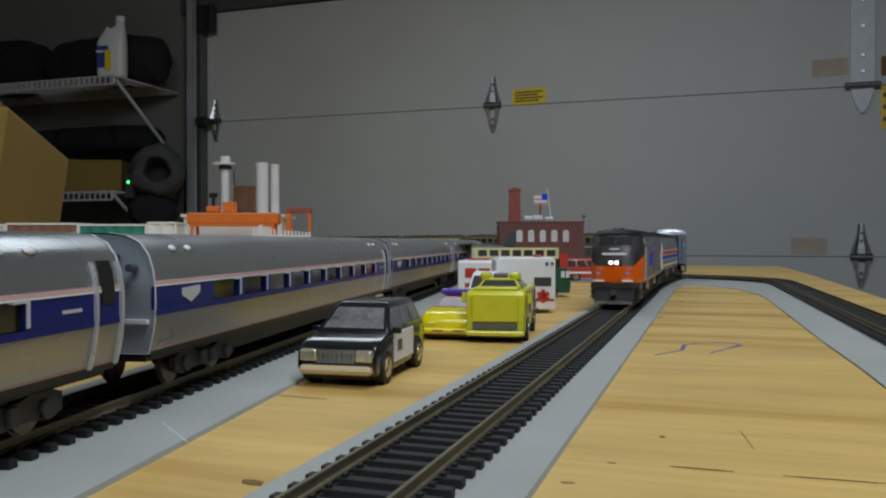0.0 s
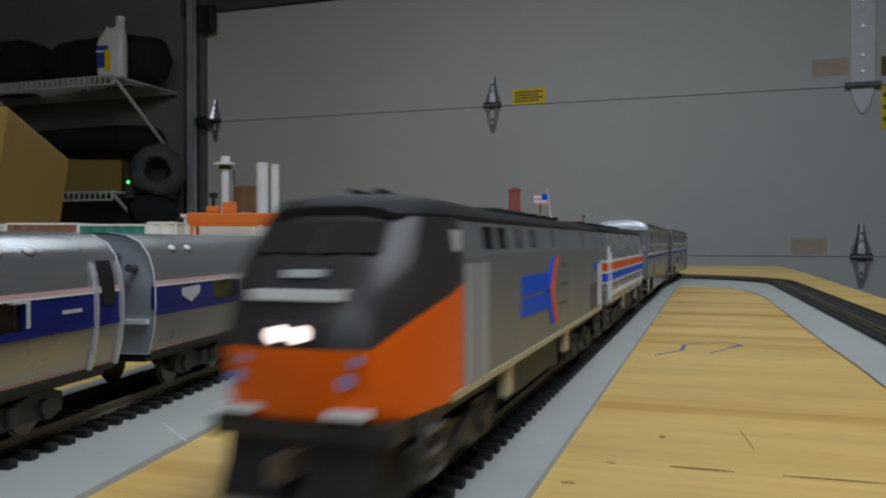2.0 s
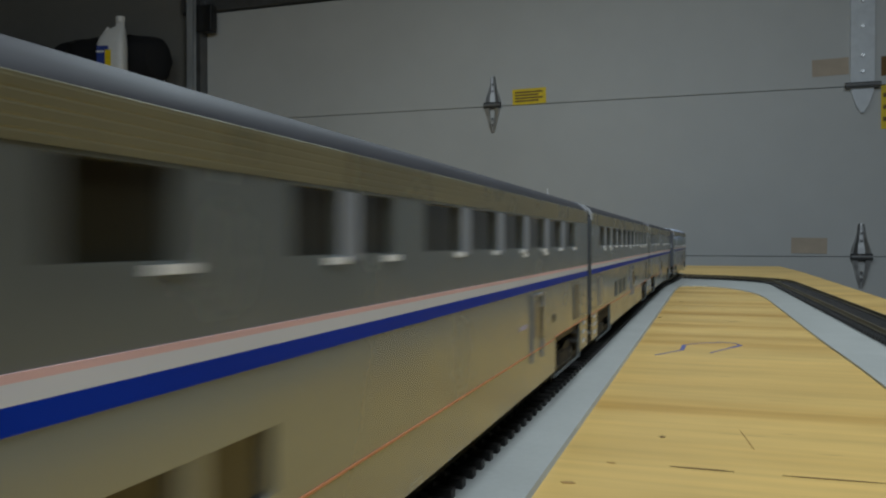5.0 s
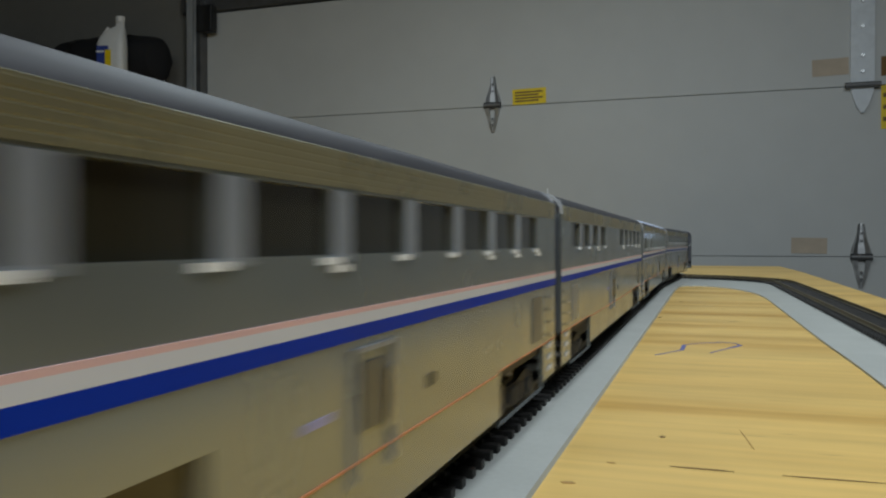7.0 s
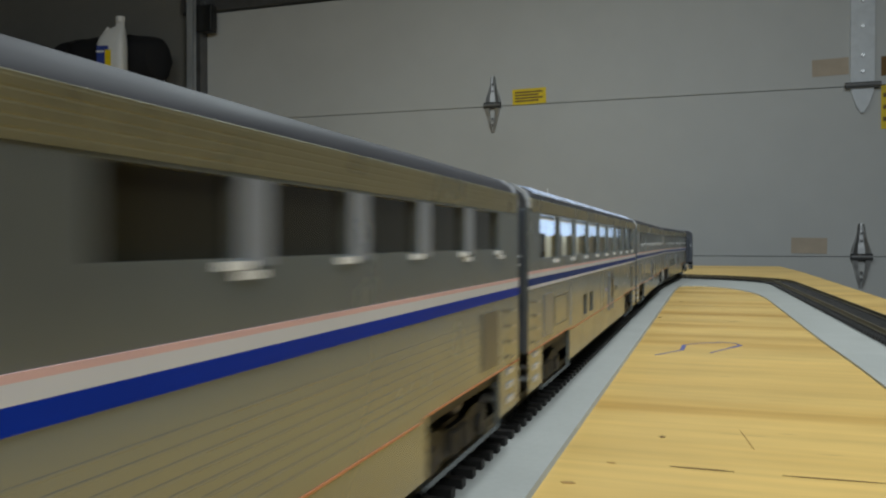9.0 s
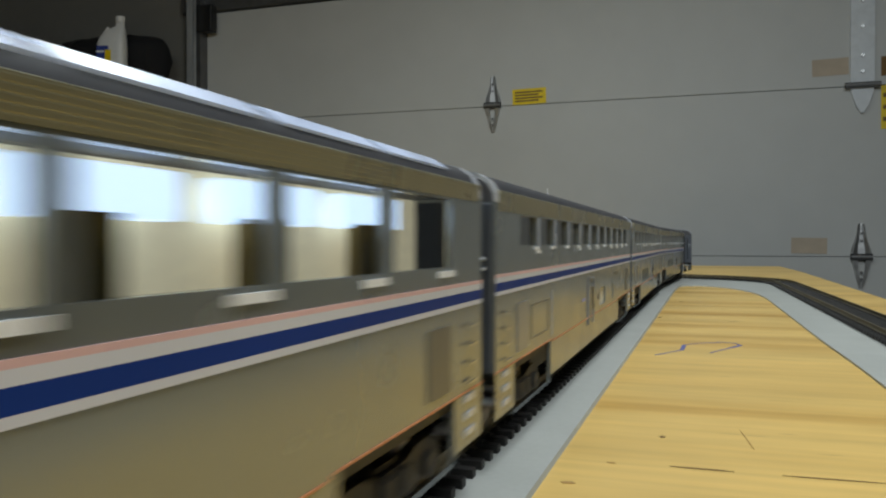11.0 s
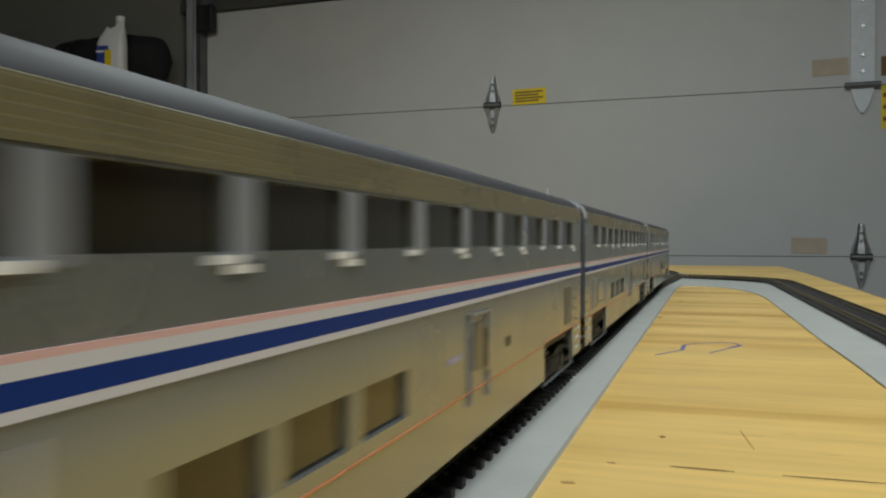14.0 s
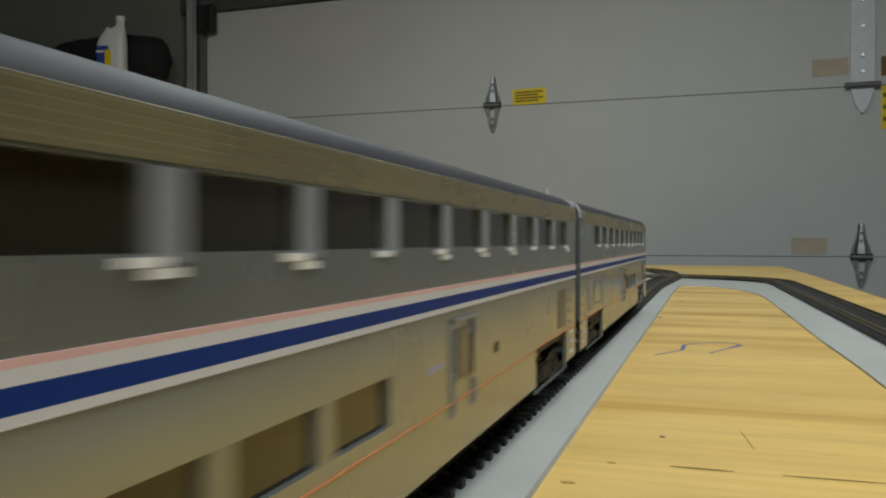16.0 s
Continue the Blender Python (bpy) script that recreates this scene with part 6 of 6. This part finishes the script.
def factory():
    c = thing("toy_factory", "dull red brick factory model with arched white windows", "model building")
    W, D, H = 0.132, 0.07, 0.0775
    wins = [(-0.0440 + i * 0.0182 + 0.0045, 0.0092) for i in range(5)]
    bm = bmesh.new()
    # front wall in the plane x = D / 2, openings through it
    holes = [(y, y + w, 0.0475, 0.0650) for y, w in wins]
    side_wall(bm, D / 2, 0.002, -W / 2, W / 2, 0.0, H, holes)
    box(bm, -D / 2, D / 2 - 0.0025, -W / 2 + 0.0001, W / 2 - 0.0001, 0.0, H - 0.002)
    part("wall", bm, M["brick"], c, "dull red brick wall")
    bm = bmesh.new()
    box(bm, -D / 2 - 0.001, D / 2 + 0.001, -W / 2 - 0.001, W / 2 + 0.001, H, H + 0.0022, 0.0004)
    part("parapet", bm, M["brick"], c)
    for y, w in wins:
        bm = bmesh.new()
        x0, x1 = D / 2 - 0.0010, D / 2 + 0.0006
        box(bm, x0, x1, y, y + 0.0022, 0.0475, 0.0628)
        box(bm, x0, x1, y + w - 0.0022, y + w, 0.0475, 0.0628)
        box(bm, x0, x1, y, y + w, 0.0475, 0.0497)
        pts = [(y + w / 2 + w / 2 * math.cos(a), 0.0610 + 0.0052 * math.sin(a)) for a in [math.pi * k / 8 for k in range(9)]]
        ptsi = [(y + w / 2 + (w / 2 - 0.0022) * math.cos(a), 0.0610 + 0.0030 * math.sin(a)) for a in [math.pi * k / 8 for k in range(9)]]
        loft(bm, [[(x0, *a), (x1, *a), (x1, *b), (x0, *b)] for a, b in zip(pts, ptsi)])
        box(bm, x0, x1 - 0.0003, y + w / 2 - 0.0005, y + w / 2 + 0.0005, 0.0475, 0.064)
        box(bm, x0, x1 - 0.0003, y, y + w, 0.0558, 0.0566)
        wd = part("window", bm, M["white"], c, "white arched window frame")
        boxpart("pane", (D / 2 - 0.0018, D / 2 - 0.0012, y, y + w, 0.0475, 0.0650), M["panel"], wd)
    bm = bmesh.new()
    rings = [[(-0.012 + k * a, -0.0383 + k * b, z) for a, b in ((-1, -1), (1, -1), (1, 1), (-1, 1))] for z, k in ((0.07, 0.0096), (0.129, 0.0084), (0.1295, 0.0098), (0.1325, 0.0098))]
    loft(bm, rings)
    part("chimney", bm, M["chimney"], c, "tall square brick chimney")
    bm = bmesh.new()
    loft(bm, [[(-0.012 + k * a, -0.0383 + k * b, z) for a, b in ((-1, -1), (1, -1), (1, 1), (-1, 1))] for z, k in ((0.1325, 0.0088), (0.1355, 0.004))])
    part("chimney_cap", bm, M["black"], c)
    for y0, y1, z in ((-0.0255, -0.012, 0.0885), (-0.0115, 0.004, 0.0895), (0.0075, 0.021, 0.0875)):
        bm = bmesh.new()
        box(bm, 0.0, 0.016, y0, y1, 0.0822, z, 0.0012)
        part("roof_vent", bm, M["white"], c, "white roof vent")
    bm = bmesh.new()
    cyl(bm, (0.0, 0.0020, 0.1000), 0.0016, 0.036, "z", 10)
    part("vent_pipe", bm, M["chimney"], c)
    bm = bmesh.new()
    rod(bm, (0.008, 0.0185, 0.082), (0.008, 0.0120, 0.1330), 0.0009)
    pole = part("flag_pole", bm, M["white"], c, "leaning white flag pole")
    f0 = Vector((0.008, 0.0122, 0.1300))
    for i in range(5):
        boxpart("flag_stripe", (0.0075, 0.0085, -0.0092, 0.0118, 0.1070 + i * 0.0034, 0.1070 + (i + 1) * 0.0034), M["flagred"] if i % 2 == 0 else M["white"], pole)
    boxpart("flag_canton", (0.0070, 0.0090, 0.0030, 0.0122, 0.1145, 0.1240), M["p3blue"], pole, "blue flag corner")
    bm = bmesh.new()
    rod(bm, (0.02, W / 2 + 0.002, 0.0), (0.02, W / 2 + 0.002, 0.086), 0.0009)
    box(bm, 0.018, 0.022, W / 2 - 0.001, W / 2 + 0.005, 0.086, 0.0905, 0.0006)
    part("corner_lamp", bm, M["darkzinc"], c, "dark lamp post")
    c.matrix_basis = pose(-0.2600, 1.262, WOOD, 0, 0, FACING)


def aeroplane():
    c = thing("toy_aeroplane", "dark grey toy aeroplane with a tall tail fin", "toy aeroplane")
    bm = bmesh.new()
    rings = []
    for y, r in ((-0.052, 0.001), (-0.045, 0.0045), (-0.02, 0.0062), (0.01, 0.0058), (0.035, 0.0035), (0.05, 0.0016)):
        rings.append([(r * math.cos(a), y, 0.040 + r * math.sin(a)) for a in [i / 14 * 6.2832 for i in range(14)]])
    loft(bm, rings)
    part("fuselage", bm, M["greyplane"], c, smooth=True)
    bm = bmesh.new()
    slab(bm, [(-0.05, -0.016), (0.05, -0.016), (0.05, -0.009), (0.0, 0.002), (-0.05, -0.009)], 0.0440, 0.0455)
    part("wing", bm, M["greyplane"], c)
    bm = bmesh.new()
    loft(bm, [[(x, y, z) for y, z in ((0.034, 0.042), (0.050, 0.042), (0.051, 0.0590), (0.045, 0.0590))] for x in (-0.0007, 0.0007)])
    part("tail_fin", bm, M["greyplane"], c)
    bm = bmesh.new()
    slab(bm, [(-0.016, 0.041), (0.016, 0.041), (0.016, 0.049), (-0.016, 0.049)], 0.0425, 0.0435)
    part("tailplane", bm, M["greyplane"], c)
    for x, y in ((-0.01, -0.008), (0.01, -0.008), (0.0, -0.04)):
        bm = bmesh.new()
        rod(bm, (x, y, 0.004), (x * 0.3, y, 0.038), 0.0008)
        cyl(bm, (x, y, 0.004), 0.004, 0.002, "x", 14)
        part("landing_gear", bm, M["black"], c)
    c.matrix_basis = pose(-0.2560, 0.8640, WOOD, 0, 0, FACING)


def container(label, px, length, base, h, m, deck):
    """A corrugated box on a flat wagon, flank to the camera."""
    c = thing("toy_container", label, "toy container", "containers behind the parked coaches")
    W = 0.026
    bm = bmesh.new()
    rings = []
    n = int(length / 0.0028)
    for i in range(n + 1):
        y = -length / 2 + length * i / n
        w = W / 2 - (0.0007 if (i // 2) % 2 else 0.0)
        rings.append([(-w, y, 0), (w, y, 0), (w, y, h), (-w, y, h)])
    loft(bm, rings)
    part("body", bm, m, c)
    bm = bmesh.new()
    for y in (-length / 2, length / 2):
        for x in (-W / 2, W / 2):
            box(bm, x - 0.0008, x + 0.0008, y - 0.0008, y + 0.0008, 0, h)
        box(bm, -W / 2, W / 2, y - 0.0008, y + 0.0008, h - 0.0014, h + 0.0002)
    for x in (-W / 2, W / 2):
        box(bm, x - 0.0008, x + 0.0008, -length / 2, length / 2, h - 0.0012, h + 0.0004)
    part("corner_frame", bm, M["white"] if deck else m, c, "pale edge frame")
    p = Vector((0, 0, 0)) + Vector((-0.3180, 0.9481, 0)) * 0.700 + Vector((0.9481, 0.3180, 0)) * (0.700 * (px - 784) / 1404)
    c.matrix_basis = pose(p.x, p.y, base, 0, 0, FACING)


def freight():
    w = thing("toy_flat_wagon", "long grey toy flat wagon under the containers", "toy wagon")
    p = Vector((-0.3180, 0.9481, 0)) * 0.700 + Vector((0.9481, 0.3180, 0)) * (0.700 * (150 - 784) / 1404)
    boxpart("deck", (-0.014, 0.014, -0.10, 0.10, 0.010, 0.0135), M["darkzinc"], w)
    boxpart("sill", (-0.010, 0.010, -0.098, 0.098, 0.0055, 0.010), M["underframe"], w)
    for y in (-0.08, 0.08):
        tk = truck(w, y, 0.02, 0.0115)
    w.matrix_basis = pose(p.x, p.y, WOOD, 0, 0, FACING)
    base = WOOD + 0.0135
    container("brown corrugated toy container", 88, 0.062, base, 0.0500, M["brown"], True)
    container("teal corrugated toy container", 210, 0.058, base, 0.0490, M["teal"], True)
    container("white corrugated toy container", 296, 0.024, base, 0.0510, M["white"], True)
    container("pale pink corrugated toy container", 10, 0.013, base, 0.0490, M["panel"], True)


def gantry():
    c = thing("toy_gantry_crane", "orange toy gantry crane", "toy crane")
    bm = bmesh.new()
    box(bm, -0.010, 0.010, -0.0575, 0.0575, 0.0695, 0.0840, 0.002)
    box(bm, -0.012, 0.012, -0.054, 0.052, 0.0670, 0.0700, 0.0008)
    part("beam", bm, M["craneorange"], c, "orange main beam")
    for y in (-0.050, 0.050):
        for x in (-0.010, 0.010):
            bm = bmesh.new()
            rod(bm, (x * 2.2, y, 0.002), (x, y, 0.068), 0.0022)
            part("leg", bm, M["craneorange"], c)
    bm = bmesh.new()
    box(bm, -0.007, 0.007, -0.034, -0.018, 0.0840, 0.0925, 0.0018)
    part("motor_house", bm, M["craneorange"], c)
    bm = bmesh.new()
    box(bm, -0.007, 0.007, -0.0135, 0.002, 0.0840, 0.0975, 0.001)
    part("winch_house", bm, M["craneorange"], c)
    bm = bmesh.new()
    cyl(bm, (0, -0.0265, 0.099), 0.0022, 0.013, "z", 12)
    cyl(bm, (0, -0.0265, 0.106), 0.0052, 0.006, "z", 14)
    part("knob", bm, M["black"], c, "black knob")
    x, y = at(415, 1.0)
    c.matrix_basis = pose(x, y, WOOD, 0, 0, FACING)
    g = thing("toy_portal_frame", "small orange toy portal frame", "toy crane")
    for yy in (-0.013, 0.013):
        bm = bmesh.new()
        box(bm, -0.0035, 0.0035, yy - (0.0030 if yy < 0 else 0.0018), yy + (0.0030 if yy < 0 else 0.0018), 0.0, 0.0905, 0.0006)
        part("leg", bm, M["craneorange"], g)
    bm = bmesh.new()
    box(bm, -0.0045, 0.0045, -0.0155, 0.0150, 0.0835, 0.0905, 0.001)
    part("beam", bm, M["chimney"], g, "rusty brown beam")
    x, y = at(530, 1.0)
    g.matrix_basis = pose(x, y, WOOD, 0, 0, FACING)
    # white bin that carries the jar and the tubes
    b = thing("storage_bin", "white plastic bin behind the crane", "bin")
    bm = bmesh.new()
    loft(bm, [[(-w, -l, z), (w, -l, z), (w, l, z), (-w, l, z)] for z, w, l in ((0, 0.035, 0.062), (0.080, 0.038, 0.066), (0.0805, 0.041, 0.069), (0.0845, 0.041, 0.069))])
    part("body", bm, M["jug"], b)
    x, y = at(425, 1.10)
    b.matrix_basis = pose(x, y, WOOD, 0, 0, FACING)
    top = WOOD + 0.0845
    j = thing("clear_jar", "clear plastic jar half full of brown grains", "jar")
    bm = bmesh.new()
    rings = [[(r * math.cos(a), r * math.sin(a), z) for a in [i / 24 * 6.2832 for i in range(24)]] for z, r in ((0.0, 0.0165), (0.003, 0.0175), (0.058, 0.0175), (0.060, 0.0168), (0.060, 0.0160), (0.0575, 0.0164), (0.004, 0.0164))]
    loft(bm, rings)
    part("glass", bm, M["jar"], j, smooth=True)
    bm = bmesh.new()
    cyl(bm, (0, 0, 0.0215), 0.0160, 0.034, "z", 24)
    part("filling", bm, M["coffee"], j, "brown filling")
    x, y = at(433, 1.08)
    j.matrix_basis = pose(x, y, top)
    for px, r, h in ((464, 0.0085, 0.066), (487, 0.0058, 0.064)):
        t = thing("plastic_tube", "white capped plastic tube standing upright", "tube", "white tubes")
        bm = bmesh.new()
        cyl(bm, (0, 0, h / 2), r, h, "z", 24)
        part("tube_body", bm, M["jug"], t, smooth=True)
        bm = bmesh.new()
        cyl(bm, (0, 0, h + 0.002), r * 1.06, 0.004, "z", 24)
        part("cap", bm, M["jug"], t)
        x, y = at(px, 1.08)
        t.matrix_basis = pose(x, y, top)
    s = thing("sprinkler_stand", "white tube with a broad flat top and black collar", "stand")
    bm = bmesh.new()
    cyl(bm, (0, 0, 0.031), 0.0058, 0.062, "z", 18)
    part("stem", bm, M["jug"], s)
    bm = bmesh.new()
    cyl(bm, (0, 0, 0.064), 0.0085, 0.005, "z", 18)
    part("collar", bm, M["black"], s, "black collar")
    bm = bmesh.new()
    cyl(bm, (-0.002, 0, 0.0690), 0.0150, 0.003, "z", 24)
    cyl(bm, (0, 0, 0.0745), 0.0070, 0.009, "z", 18)
    part("head", bm, M["jug"], s)
    x, y = at(399, 1.08)
    s.matrix_basis = pose(x, y, top)
    f = thing("toy_fence", "small white toy picket fence", "toy fence")
    for i in range(17):
        wide = i == 2
        boxpart("post", (-0.0006, 0.0006, i * 0.0036 - (0.002 if wide else 0.0008), i * 0.0036 + (0.002 if wide else 0.0008), 0.0, 0.0625 - 0.0003 * i + (0.003 if wide else 0)), M["white"], f)
    boxpart("rail", (-0.0005, 0.0005, -0.001, 0.0590, 0.0530, 0.0545), M["white"], f)
    x, y = at(449, 0.82)
    f.matrix_basis = pose(x, y, WOOD, 0, 0, FACING)
    # small yellow lineside box with a red lamp, seen under the parked coaches
    l = thing("lineside_box", "small yellow lineside box with a red lamp", "lineside box")
    boxpart("case", (-0.0032, 0.0032, -0.0032, 0.0032, 0.0, 0.022), M["lime"], l, bevel=0.0004)
    bm = bmesh.new()
    bmesh.ops.create_icosphere(bm, subdivisions=2, radius=0.0016, matrix=Matrix.Translation((0.0046, -0.0006, 0.012)))
    part("lamp", bm, M["redlamp"], l, "small red lamp")
    l.matrix_basis = pose(-0.232, 0.395, WOOD, 0, 0, 20)


def white_blocks():
    for x, y, w, h in ((-0.236, 0.352, 0.0045, 0.017), (-0.229, 0.362, 0.007, 0.014)):
        b = thing("toy_crate", "small white toy crate beside the siding", "toy crate", "white crates")
        bm = bmesh.new()
        box(bm, -w, w, -0.004, 0.004, 0, h, 0.0005)
        part("body", bm, M["white"], b)
        boxpart("lid", (-w - 0.0004, w + 0.0004, -0.0044, 0.0044, h, h + 0.0012), M["white"], b)
        b.matrix_basis = pose(x, y, WOOD, 0, 0, 12)


police_suv()
white_blocks()
yellow_car()
fire_truck()
rescue_vans()
tour_bus()
station_wagon()
factory()
aeroplane()
freight()
gantry()


def vehicle_pose(front, length, inset):
    """A vehicle rides on two points of the path."""
    a, b = path_at(front + inset), path_at(front + length - inset)
    d = (b - a).normalized()
    p = (a + b) / 2 - d * (length / 2)
    return Matrix.Translation(p) @ Euler((0, 0, math.atan2(-d.x, d.y))).to_matrix().to_4x4()


def motions():
    times = [i * 0.5 for i in range(33)]
    walk(LEAD, [(t, vehicle_pose(train_at(t) - 2 * LOCO, LOCO, 0.052)) for t in times])
    walk(SECOND, [(t, vehicle_pose(train_at(t) - LOCO, LOCO, 0.052) @ pose(0, LOCO, 0, 0, 0, 180)) for t in times])
    for i, c in enumerate(COACHES):
        walk(c, [(t, vehicle_pose(train_at(t) + i * PITCH, PITCH, 0.0415)) for t in times])


motions()
